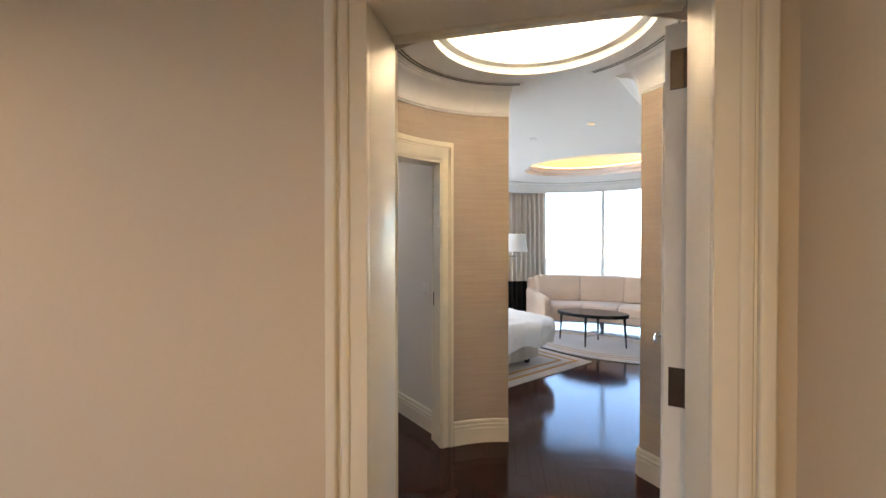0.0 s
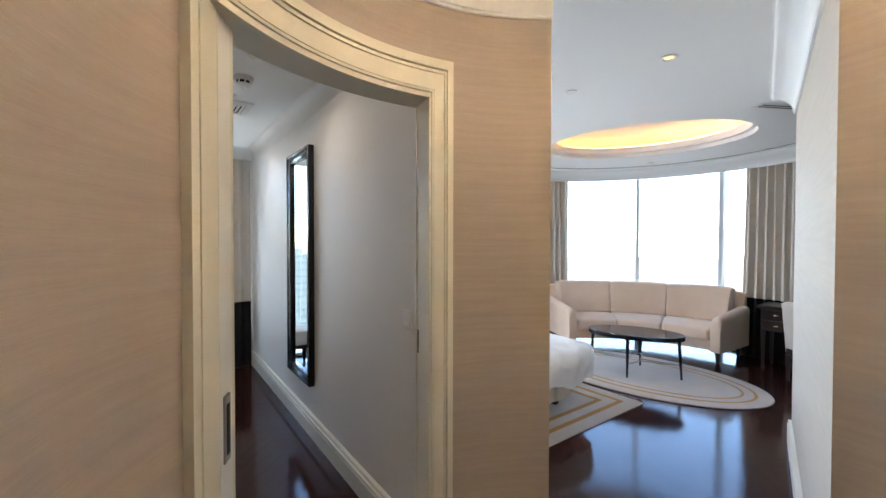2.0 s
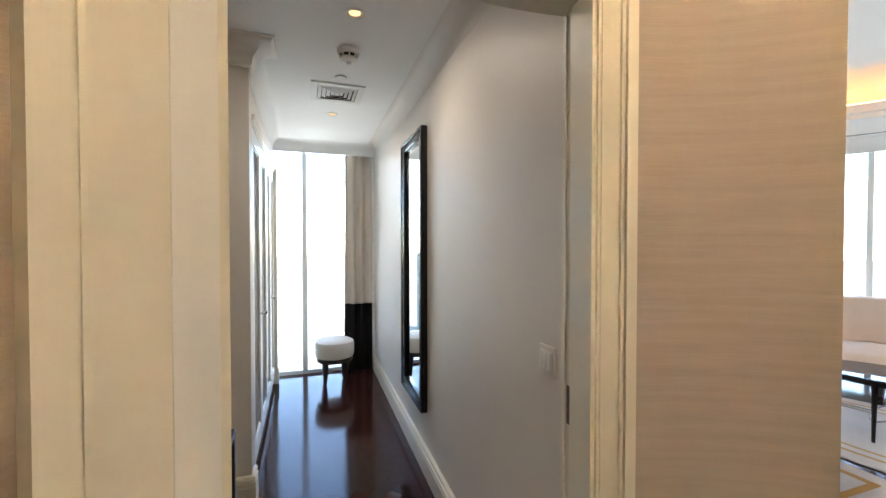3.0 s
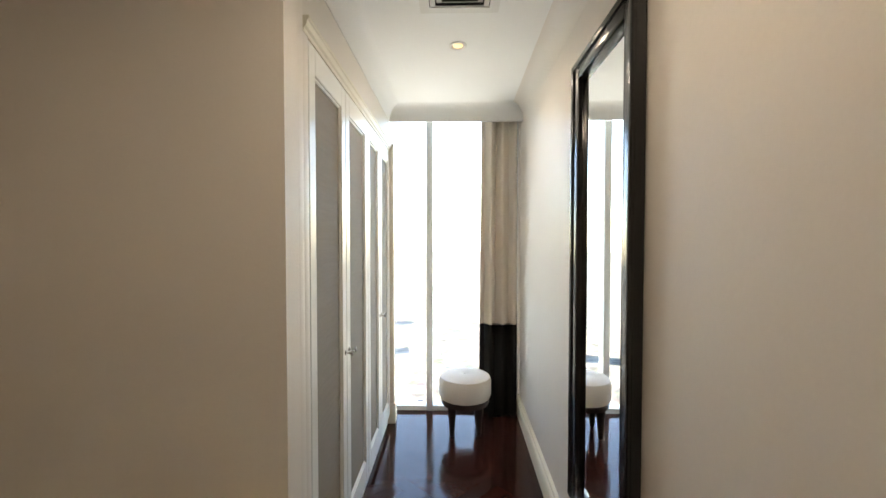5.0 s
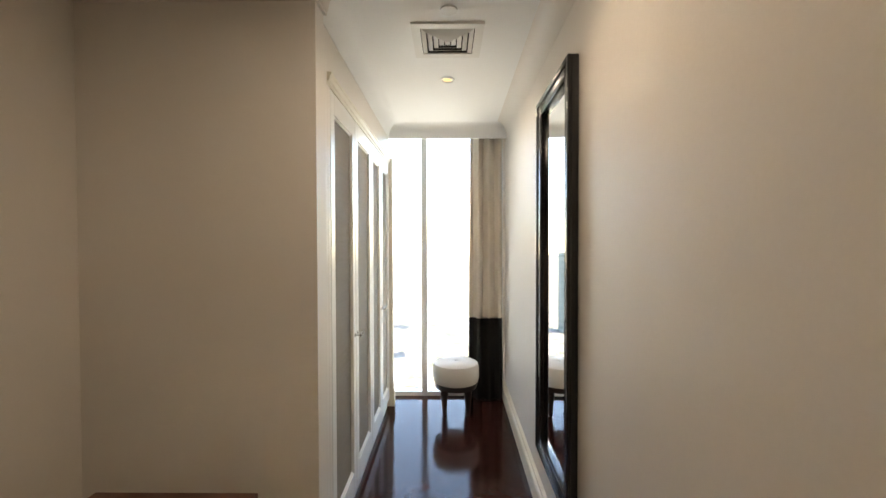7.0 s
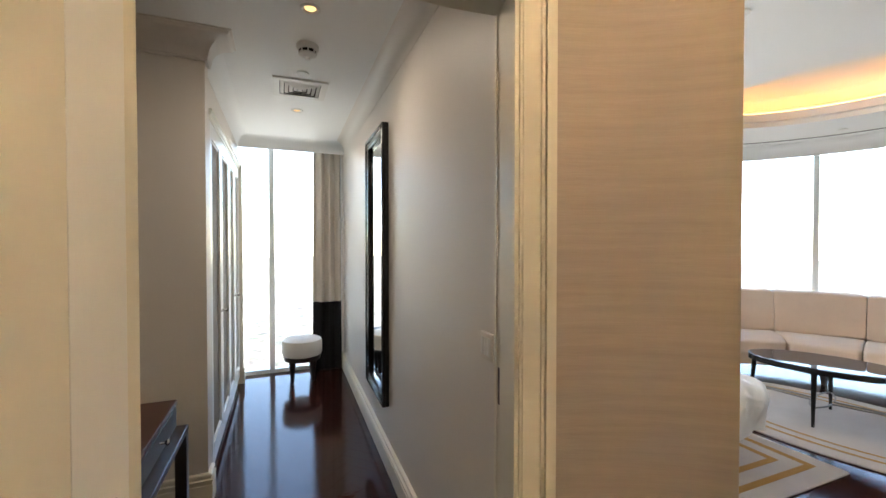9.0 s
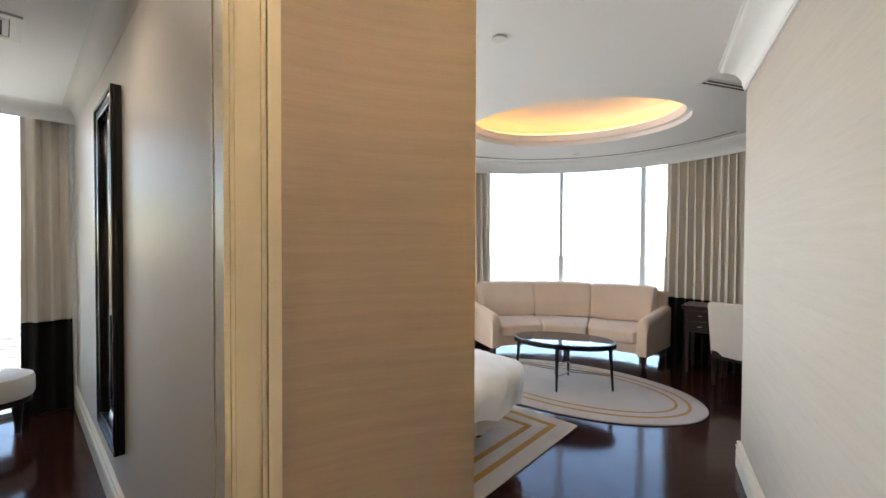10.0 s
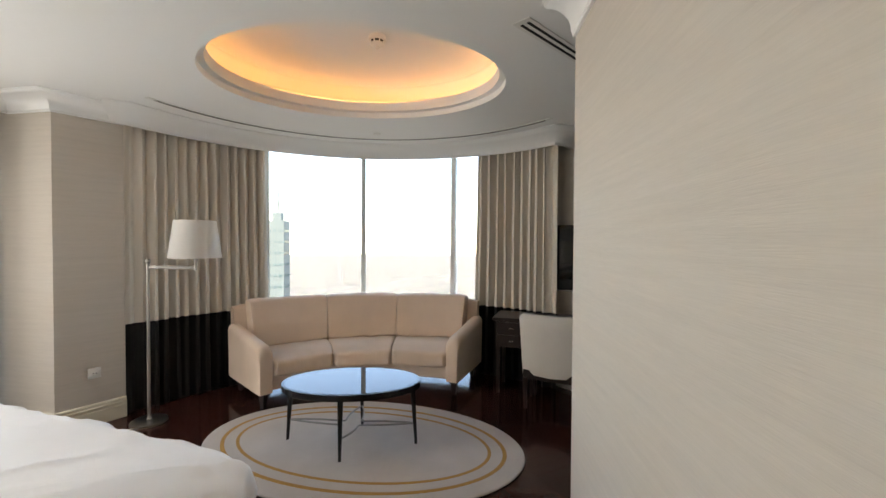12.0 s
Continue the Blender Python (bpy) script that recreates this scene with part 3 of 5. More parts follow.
SHADE = material("white_lamp_shade", (0.88, 0.87, 0.86), 0.85, vary=0.02, scale=5, bump=0.0004, bump_scale=160)
_thin = SHADE.node_tree.nodes.new("ShaderNodeBsdfTranslucent")
_thin.inputs["Color"].default_value = (0.9, 0.88, 0.84, 1)
_both = SHADE.node_tree.nodes.new("ShaderNodeMixShader")
_both.inputs[0].default_value = 0.45
SHADE.node_tree.links.new(SHADE.node_tree.nodes["Principled BSDF"].outputs[0], _both.inputs[1])
SHADE.node_tree.links.new(_thin.outputs[0], _both.inputs[2])
SHADE.node_tree.links.new(_both.outputs[0], SHADE.node_tree.nodes["Material Output"].inputs[0])
PLASTIC = material("white_plastic", (0.75, 0.74, 0.71), 0.35, vary=0.02, scale=8)
WEAVE = material("taupe_woven_panel", (0.26, 0.225, 0.19), 0.7, vary=0.15, scale=3, stretch=(1, 1, 30), bump=0.0006, bump_scale=20)
TVGLASS = material("tv_screen", (0.01, 0.012, 0.013), 0.08, vary=0.05)
TABLEGLASS = material("smoked_table_glass", (0.035, 0.035, 0.04), 0.03, vary=0.05, spec=0.5)
GREYMETAL = material("satin_grey_metal", (0.30, 0.29, 0.28), 0.35, metal=0.8, vary=0.1)


# ---- soft and turned shapes ----
def loft(rows, cap=True, bm=None, closed=True):
    bm = bm or bmesh.new()
    vs = [[bm.verts.new(p) for p in r] for r in rows]
    k = len(rows[0])
    for a, b in zip(vs, vs[1:]):
        for i in range(k if closed else k - 1):
            bm.faces.new((a[i], a[(i + 1) % k], b[(i + 1) % k], b[i]))
    if cap:
        bm.faces.new(vs[0][::-1])
        bm.faces.new(vs[-1])
    return bm


def rounded(pts, r, n=4):
    """The outline pts (r, z) with its corners rounded."""
    out = []
    for i, p in enumerate(pts):
        p, a, b = Vector(p), Vector(pts[i - 1]), Vector(pts[(i + 1) % len(pts)])
        u, w = (a - p), (b - p)
        ra = min(r, u.length * 0.45, w.length * 0.45)
        q0, q1 = p + u.normalized() * ra, p + w.normalized() * ra
        for k in range(n + 1):
            t = k / n
            out.append(tuple(q0 * (1 - t) ** 2 + p * 2 * t * (1 - t) + q1 * t * t))
    return out


def arc_solid(cx, cy, outline, a0, a1, n=14, puff=0.0, shrink=0.0, rumple=0.0):
    """A section (radius, z) swept round a centre; its ends are drawn in a little, as upholstery is; rumple: uneven stuffing."""
    rows = []
    mr, mz = sum(p[0] for p in outline) / len(outline), sum(p[1] for p in outline) / len(outline)
    steps = [0, 0.006, 0.02, 0.05] + [0.05 + 0.9 * i / n for i in range(1, n)] + [0.95, 0.98, 0.994, 1]
    for t in steps:
        k = 1 - shrink * max(0.0, 1 - min(t, 1 - t) / 0.05) ** 2.2
        f = 1 + puff * math.sin(math.pi * t)
        a = radians(a0 + (a1 - a0) * t)
        row = []
        for r, z in outline:
            q = 1 + rumple * (noise.noise(Vector((r * 4.5, z * 6, a * 9))) + 0.5 * noise.noise(Vector((r * 11, z * 13, a * 22))))
            kr = mr + (r - mr) * k * f * q
            row.append((cx + kr * math.cos(a), cy + kr * math.sin(a), mz + (z - mz) * k * f * q))
        rows.append(row)
    return loft(rows)


def tapered_leg(x, y, z0, z1, r0, r1, n=12, square=False, bm=None):
    rows = []
    for t in (0, 0.02, 0.5, 0.98, 1):
        r = r0 + (r1 - r0) * t
        rows.append([(x + r * math.cos(2 * math.pi * (i + 0.5) / (4 if square else n)) * (1.3 if square else 1), y + r * math.sin(2 * math.pi * (i + 0.5) / (4 if square else n)) * (1.3 if square else 1), z0 + (z1 - z0) * t) for i in range(4 if square else n)])
    return loft(rows, bm=bm)


def tube(points, r, n=8, bm=None):
    bm = bm or bmesh.new()
    rows = []
    pts = [Vector(p) for p in points]
    for i, p in enumerate(pts):
        d = (pts[min(i + 1, len(pts) - 1)] - pts[max(i - 1, 0)]).normalized()
        side = d.cross(Vector((0, 0, 1)))
        if side.length < 1e-3:
            side = Vector((1, 0, 0))
        side.normalize()
        up = side.cross(d)
        rows.append([p + r * (math.cos(2 * math.pi * k / n) * side + math.sin(2 * math.pi * k / n) * up) for k in range(n)])
    return loft(rows, bm=bm)


def ball(x, y, z, r, bm=None):
    bm = bm or bmesh.new()
    out = bmesh.ops.create_uvsphere(bm, u_segments=12, v_segments=8, radius=r)
    bmesh.ops.translate(bm, vec=(x, y, z), verts=out["verts"])
    return bm


# ---- bedroom: sofa ----
SX, SY = 4.84, 3.28
sofa = thing("sofa", "curved cream velvet three seat sofa in the window bay", "sofa")
part("base", arc_solid(SX, SY, rounded([(1.56, 0.155), (2.30, 0.155), (2.30, 0.30), (1.54, 0.30)], 0.02), -4.5, 64, 30), SOFAFAB, sofa)
part("backrest", arc_solid(SX, SY, rounded([(2.20, 0.28), (2.30, 0.28), (2.36, 0.86), (2.27, 0.86)], 0.03), -4.6, 64.4, 30, shrink=0.06), SOFAFAB, sofa)
for a0, a1 in ((-1.8, 19.2), (19.4, 40.3), (40.5, 61.4)):
    part("seat_cushion", arc_solid(SX, SY, rounded([(1.49, 0.285), (2.10, 0.285), (2.10, 0.45), (1.80, 0.472), (1.62, 0.462), (1.49, 0.430)], 0.035), a0, a1, 20, 0.03, 0.16, 0.05), SOFAFAB, sofa)
    part("back_cushion", arc_solid(SX, SY, rounded([(2.00, 0.46), (2.19, 0.46), (2.285, 0.905), (2.22, 0.918), (2.13, 0.910), (2.03, 0.66)], 0.03), a0, a1, 20, 0.02, 0.07, 0.05), SOFAFAB, sofa)
for a0, a1 in ((-6.4, -2.2), (61.8, 66.0)):
    rows = []
    for t, w, drop in ((0.0, 0.86, 0.085), (0.012, 0.95, 0.05), (0.04, 1.0, 0.02), (0.09, 1.0, 0.004), (0.2, 1.0, 0.0), (0.5, 1.0, 0.0), (0.9, 1.0, 0.0), (1.0, 0.9, 0.01)):
        r = 1.50 + 0.80 * t
        top = 0.590 + 0.10 * t ** 1.3 - drop
        am, hw = (a0 + a1) / 2, (a1 - a0) / 2 * (1.9 / r) * 0.92 * w
        sec = []
        for x, z in ((-0.96, 0.155), (-0.97, 0.30), (-1.0, 0.42)) + tuple((-1.06 * math.cos(radians(18 * q)), top - 0.068 + 0.068 * math.sin(radians(18 * q))) for q in range(11)) + ((1.0, 0.42), (0.97, 0.30), (0.96, 0.155)):
            a = radians(am + hw * x)
            sec.append((SX + r * math.cos(a), SY + r * math.sin(a), z))
        rows.append(sec)
    part("armrest", loft(rows), SOFAFAB, sofa)
for a, r in ((-4, 1.60), (63.5, 1.60), (-3.5, 2.22), (63, 2.22), (29, 1.66)):
    part("leg", tapered_leg(SX + r * math.cos(radians(a)), SY + r * math.sin(radians(a)), 0, 0.16, 0.018, 0.036, square=True), DARKWOOD, sofa, "dark wooden tapered foot", smooth=False)

# ---- coffee table ----
TC, TA, TB, TT = (5.215, 3.59), 0.505, 0.305, 112.0
table = thing("coffee_table", "oval black coffee table with a smoked glass top on the rug", "coffee table")


def disc(c, a, b, t, z0, z1, lip=0.004, n=72):
    return loft([[(x, y, z) for x, y in oval(c, a - o, b - o, t, n)] for o, z in ((lip, z0), (0, z0 + lip), (0, z1 - lip), (lip, z1))])


def oval_ring(c, a, b, t, w, z0, z1, n=72):
    bm = bmesh.new()
    loops = [[bm.verts.new((x, y, z)) for x, y in oval(c, a - o, b - o, t, n)] for o, z in ((0, z0), (0, z1 - 0.002), (0.002, z1), (w - 0.002, z1), (w, z1 - 0.002), (w, z0))]
    for p, q in zip(loops, loops[1:] + loops[:1]):
        for i in range(n):
            bm.faces.new((p[i], p[(i + 1) % n], q[(i + 1) % n], q[i]))
    return bm


part("tabletop", disc(TC, TA - 0.013, TB - 0.013, TT, 0.478, 0.499), TABLEGLASS, table, "smoked glass tabletop")
part("rim", oval_ring(TC, TA, TB, TT, 0.016, 0.452, 0.497), BLACK, table)
LEGS = ((5.384, 3.149), (4.981, 3.547), (5.126, 4.094), (5.54, 3.69))
for x, y in LEGS:
    tx, ty = x + (TC[0] - x) * 0.06, y + (TC[1] - y) * 0.06
    rows = []
    for t in (0, 0.02, 0.5, 0.9, 1):
        r = 0.011 + 0.010 * t
        cx_, cy_ = x + (tx - x) * t, y + (ty - y) * t
        rows.append([(cx_ + r * math.cos(math.pi / 4 * k), cy_ + r * math.sin(math.pi / 4 * k), 0.016 + 0.455 * t) for k in range(8)])
    part("leg", loft(rows), BLACK, table)
mid = TC
for i in range(4):
    a, b = Vector(LEGS[i]), Vector(LEGS[(i + 1) % 4])
    pts = []
    for k in range(13):
        t = k / 12
        p = a.lerp(b, t)
        c = Vector(mid)
        p = p.lerp(c, 0.74 * math.sin(math.pi * t))
        pts.append((p.x, p.y, 0.17))
    part("stretcher", tube(pts, 0.007), GREYMETAL, table, "curved grey metal stretcher")

# ---- rugs ----
rug = thing("oval_rug", "oval grey white wool rug with two gold bands", "rug")
RC, RA, RB, RT = (5.276, 3.555), 1.215, 0.755, 97.5
part("woven_field", disc(RC, RA, RB, RT, 0.0005, 0.015, 0.006, 96), RUGWOOL, rug)
part("gold_band", oval_ring(RC, RA - 0.125, RB - 0.130, RT, 0.030, 0.010, 0.0166, 96), RUGGOLD, rug, "gold woven band")
part("gold_band", oval_ring(RC, RA - 0.235, RB - 0.235, RT, 0.026, 0.010, 0.0166, 96), RUGGOLD, rug, "gold woven band")
rug2 = thing("bedside_rug", "rectangular grey white rug with gold bands under the bed", "rug")
part("woven_field", bx(2.2, 4.435, 3.085, 5.75, 0.0005, 0.014, 0.005), RUGWOOL, rug2)
for o, w in ((0.12, 0.045), (0.26, 0.045)):
    x1, y0, y1, x0 = 4.435 - o, 3.085 + o, 5.75 - o, 2.2 + o
    part("gold_band", prism([(x0, y0), (x1, y0), (x1, y1), (x1 - w, y1), (x1 - w, y0 + w), (x0, y0 + w)], 0.010, 0.0156), RUGGOLD, rug2, "gold woven band", smooth=False)

# ---- bed ----
bed = thing("bed", "made double bed with white duvet and ivory box base", "bed")
BEDEDGE = []
for i in range(121):
    t = i / 120 * (1.85 + 1.93)
    w = 0.010 * math.sin(t * 31) + 0.006 * math.sin(t * 73 + 1)
    BEDEDGE.append((1.99 + t, 3.462 - w, 0, -1) if t < 1.85 else (3.848 + w, 3.47 + t - 1.85, 1, 0))
part("box_base", bx(1.99, 3.84, 3.47, 5.40, 0.075, 0.36, 0.03), SKIRTFAB, bed)
bm = bmesh.new()
loops = [[bm.verts.new((x + dx * o, y + dy * o, z)) for x, y, dx, dy in BEDEDGE] for z, o in ((0.10, 0.012), (0.36, 0.004), (0.36, -0.004), (0.10, 0.004))]
for p, q in zip(loops, loops[1:] + loops[:1]):
    for i in range(len(p) - 1):
        bm.faces.new((p[i], p[i + 1], q[i + 1], q[i]))
part("valance", bm, SKIRTFAB, bed, "ivory cloth valance with soft pleats")
part("mattress", bx(1.99, 3.87, 3.45, 5.42, 0.36, 0.56, 0.05, segs=4), LINEN, bed)
for x, y in ((2.1, 3.56), (3.74, 3.56), (2.1, 5.3), (3.74, 5.3)):
    part("foot", tapered_leg(x, y, 0.014, 0.08, 0.025, 0.03, square=True), DARKWOOD, bed, "dark wooden foot", smooth=False)


def duvet():
    """A thick quilt, laid in rings from the middle outwards; it rolls over the mattress edge and hangs down."""
    bm = bmesh.new()
    mx, my, hx, hy, rad, top = 2.995, 4.40, 0.925, 1.060, 0.15, 0.600
    side, turn = 46, 16
    insets = [0.88, 0.80, 0.72, 0.64, 0.56, 0.48, 0.41, 0.35, 0.29, 0.24, 0.19, 0.15, 0.11, 0.08, 0.05, 0.025, 0.0]
    overs = [0.0125 * k for k in range(1, 32)]
    rings = []
    for d in insets + [-o for o in overs]:
        over = max(0.0, -d)
        inset = max(0.0, d)
        ex, ey, r = hx - inset, hy - inset, max(rad - inset, 0.012)
        ring = []
        for c, (sx, sy) in enumerate(((1, -1), (1, 1), (-1, 1), (-1, -1))):
            qx, qy = sx * (ex - r), sy * (ey - r)
            pts = [(qx + r * math.cos(radians(-90 + 90 * c + 90 * k / turn)), qy + r * math.sin(radians(-90 + 90 * c + 90 * k / turn)),
                    radians(-90 + 90 * c + 90 * k / turn)) for k in range(turn)]
            end = radians(90 * c)
            p0 = (qx + r * math.cos(end), qy + r * math.sin(end))
            tx, ty = ((1, 1), (-1, 1), (-1, -1), (1, -1))[c]
            p1 = (tx * (ex - r) + r * math.cos(end), ty * (ey - r) + r * math.sin(end))
            pts += [(p0[0] + (p1[0] - p0[0]) * k / side, p0[1] + (p1[1] - p0[1]) * k / side, end) for k in range(side)]
            ring += pts
        vs = []
        for i, (x, y, ang) in enumerate(ring):
            out = 0.105 * math.sin(min(1.0, over / 0.20) * math.pi / 2) - 0.20 * max(0.0, over - 0.22)
            z = top - (0.5 * over * over / 0.17 if over < 0.17 else over - 0.085)
            z += 0.055 * (1 - (1 - min(inset, 0.4) / 0.4) ** 2)
            px, py = mx + x, my + y
            v = Vector((px * 1.6, py * 1.6, 0.3 + over))
            fold = noise.noise(v) * 0.011 + noise.noise(v * 2.3 + Vector((3, 1, 0))) * 0.008 + noise.noise(v * 6 + Vector((1, 5, 0))) * 0.004
            ridge = (0.5 - abs(noise.noise(Vector((px * 4.2 + py * 3.0, py * 1.6 - px * 1.2, 1.0 + over * 2))))) ** 4 * 0.16
            ridge += (0.5 - abs(noise.noise(Vector((px * 3.0 - py * 5.0, py * 1.4 + px * 2.2, 7.0 + over * 3))))) ** 5 * 0.22
            hang = min(1.0, over / 0.10)
            wav = i + 4 * noise.noise(Vector((px * 2, py * 2, 4)))
            gather = hang * (0.016 * math.sin(wav * 0.37) + 0.013 * math.sin(wav * 0.83 + 9 * over) + 0.026 * noise.noise(Vector((px * 7, py * 7, over * 5))))
            z += fold * (1 - 0.6 * hang) + ridge * (1 - 0.7 * hang) + hang * 0.05 * max(0.0, over - 0.1) / 0.2 * noise.noise(Vector((px * 4, py * 4, 2)))
            o = out + gather + 0.5 * ridge * hang
            near_edge = max(0.0, 1 - inset / 0.45)
            crease = (0.5 - abs(noise.noise(Vector((px * 7 + py * 2, py * 7 - px * 3, 2.0 + over * 5))))) ** 3 * 0.11 * near_edge
            z += crease * (1 - 0.6 * hang)
            o += crease * 0.7 * hang
            vs.append(bm.verts.new((px + math.cos(ang) * o, py + math.sin(ang) * o, z)))
        rings.append(vs)
    n = len(rings[0])
    for a, b in zip(rings, rings[1:]):
        for i in range(n):
            bm.faces.new((a[i], b[i], b[(i + 1) % n], a[(i + 1) % n]))
    bm.faces.new(rings[0])
    # the hem turns in under itself
    last = [bm.verts.new((mx + (v.co.x - mx) * 0.965, my + (v.co.y - my) * 0.965, v.co.z + 0.012)) for v in rings[-1]]
    for i in range(n):
        bm.faces.new((rings[-1][i], last[i], last[(i + 1) % n], rings[-1][(i + 1) % n]))
    return bm


part("duvet", duvet(), LINEN, bed, "white cotton duvet hanging over the edges")

# ---- curtains ----
def curtain(name, label, path, folds, amp=0.035, z0=0.001, zs=0.785, z1=2.585, seed=1, group="curtains", flat=(0.0, 0.0), flare=(0.0, 0.0)):
    """A lined curtain in deep rounded pleats; flat: pleats left smooth at each end; flare: how far each end spreads towards the floor."""
    rnd = random.Random(seed)
    ob = thing(name, label, "curtain", group=group)
    per = 18
    dense, n = [], folds * per
    seg = [Vector(p) for p in path]
    lens = [0]
    for a, b in zip(seg, seg[1:]):
        lens.append(lens[-1] + (b - a).length)
    depth = [rnd.uniform(0.62, 1.0) for _ in range(folds + 2)]
    lean = [rnd.uniform(-0.22, 0.22) for _ in range(folds + 2)]

    def spot(d):
        k = max([j for j in range(len(lens)) if lens[j] <= d + 1e-9] or [0])
        k = min(k, len(seg) - 2)
        u = (seg[k + 1] - seg[k]).normalized()
        return seg[k] + u * (d - lens[k]), u

    for nm, a, b, mat, lab in (("upper_cloth", zs, z1, CURTFAB, ""), ("lower_cloth", z0, zs, BLACKFAB, "black lower band of cloth")):
        rows, steps = [], 9
        for q in range(steps):
            z = a + (b - a) * q / (steps - 1)
            hz = (z - z0) / (z1 - z0)
            front, back = [], []
            for i in range(n + 1):
                f = i / per
                j = int(f)
                u = f - j
                dp = depth[j] * (1 - u) + depth[min(j + 1, folds)] * u
                ln = lean[j] * (1 - u) + lean[min(j + 1, folds)] * u
                g = f + 0.30 * noise.noise(Vector((f * 0.55, seed, 0.0))) + ln * 0.5 * (1 - hz)
                calm = min(1.0, 0.06 + (f / flat[0]) ** 2 if flat[0] else 1.0, 0.06 + ((folds - f) / flat[1]) ** 2 if flat[1] else 1.0)
                c = math.sin(2 * math.pi * g)
                w = math.copysign(abs(c) ** 0.7, c) * dp * (1.0 - 0.22 * hz) + 0.22 * noise.noise(Vector((f * 0.9, hz * 1.6, seed)))
                w *= amp * calm
                t = i / n
                along = lens[-1] * t + 0.42 * amp * calm * math.sin(4 * math.pi * g) * (1.1 - 0.4 * hz)
                along += (1 - hz) ** 1.3 * (flare[1] * t ** 3 - flare[0] * (1 - t) ** 3)
                p, d = spot(along)
                nrm = Vector((-d.y, d.x))
                front.append((p.x + nrm.x * (w + 0.0025), p.y + nrm.y * (w + 0.0025), z))
                back.append((p.x + nrm.x * (w - 0.0025), p.y + nrm.y * (w - 0.0025), z))
            rows.append(front + back[::-1])
        part(nm, loft(rows), mat, ob, lab)
    return ob


curtain("curtain", "long greige curtain with a black lower band beside the bay", arc(BX, BY, 2.362, 86.2, 54.5, 24), 14, 0.071, seed=3, flat=(2.4, 0.0), flare=(0.0, 0.05))
curtain("curtain", "long greige curtain with a black lower band behind the desk", arc(BX, BY, 2.362, -6.5, -30, 20), 10, 0.071, seed=5, flat=(0.0, 1.2), flare=(0.04, 0.0))
curtain("curtain", "greige closet curtain with a black lower band beside the window", [(1.425, 6.575), (1.730, 6.575)], 3, 0.062, seed=8, zs=0.795)
curtain("curtain", "greige side window curtain with a black lower band", [(3.72, 6.41), (4.52, 6.36)], 9, 0.055, seed=9, flare=(0.0, -0.03))

# ---- floor lamp ----
lampo = thing("floor_lamp", "brushed steel swing arm floor lamp with a white shade", "floor lamp")
LX, LY = 5.015, 5.40
part("base", lathe([(0.13, 0), (0.135, 0.004), (0.135, 0.018), (0.12, 0.026), (0.02, 0.034), (0.016, 0.05)], 32, pose(LX, LY, 0)), NICKEL, lampo)
part("pole", lathe([(0.0125, 0.04), (0.0125, 1.33)], 14, pose(LX, LY, 0)), NICKEL, lampo)
part("finial", ball(LX, LY, 1.345, 0.022), NICKEL, lampo)
AX, AY = LX + 0.125, LY - 0.375
part("arm", tube([(LX, LY, 1.29), (AX, AY, 1.29)], 0.008), NICKEL, lampo)
part("arm", tube([(LX, LY, 1.305), (AX, AY, 1.305)], 0.006), NICKEL, lampo)
part("lamp_holder", lathe([(0.012, 1.275), (0.014, 1.30), (0.010, 1.33), (0.018, 1.36), (0.018, 1.42)], 12, pose(AX, AY, 0)), NICKEL, lampo)
bm = bmesh.new()
loops = [[bm.verts.new((AX + r * math.cos(2 * math.pi * i / 40), AY + r * math.sin(2 * math.pi * i / 40), z)) for i in range(40)] for r, z in ((0.197, 1.378), (0.154, 1.685), (0.151, 1.685), (0.194, 1.378))]
for p, q in zip(loops, loops[1:] + loops[:1]):
    for i in range(40):
        bm.faces.new((p[i], p[(i + 1) % 40], q[(i + 1) % 40], q[i]))
part("shade", bm, SHADE, lampo, "white tapered fabric shade")
cord = thing("cable", "thin pale power cable lying on the floor", "cable")
pts = [(LX - 0.12, LY + 0.03, 0.008)]
for k in range(1, 40):
    t = k / 39
    pts.append((LX - 0.13 - 0.12 * t + 0.05 * math.sin(9 * t), LY + 0.05 + 0.22 * t + 0.06 * math.cos(11 * t) - 0.06, 0.008))
part("cord", tube(pts, 0.004, 6), PLASTIC, cord)

# ---- desk, chair, television ----
desk = thing("desk", "dark espresso writing desk with small drawers", "desk")
part("top", bx(6.585, 7.02, 1.10, 2.82, 0.735, 0.77, 0.004), DARKWOOD, desk, smooth=False)
ped = part("drawer_box", bx(6.62, 7.00, 2.42, 2.79, 0.47, 0.735, 0.003), DARKWOOD, desk, smooth=False)
part("drawer_box", bx(6.62, 7.00, 1.13, 1.50, 0.47, 0.735, 0.003), DARKWOOD, desk, smooth=False)
part("apron", bx(6.64, 7.00, 1.5, 2.42, 0.66, 0.735, 0.002), DARKWOOD, desk, smooth=False)
for z in (0.605, 0.48):
    dr = part("drawer_front", bx(6.606, 6.622, 2.435, 2.775, z, z + 0.115, 0.003), DARKWOOD, desk, smooth=False)
    part("pull", bx(6.586, 6.607, 2.613, 2.657, z + 0.055, z + 0.066, 0.003), CHROME, dr, "small chrome pull")
for x in (6.64, 6.97):
    for y in (1.15, 1.48, 2.44, 2.77):
        part("leg", tapered_leg(x, y, 0, 0.48, 0.014, 0.022, square=True), DARKWOOD, desk, smooth=False)

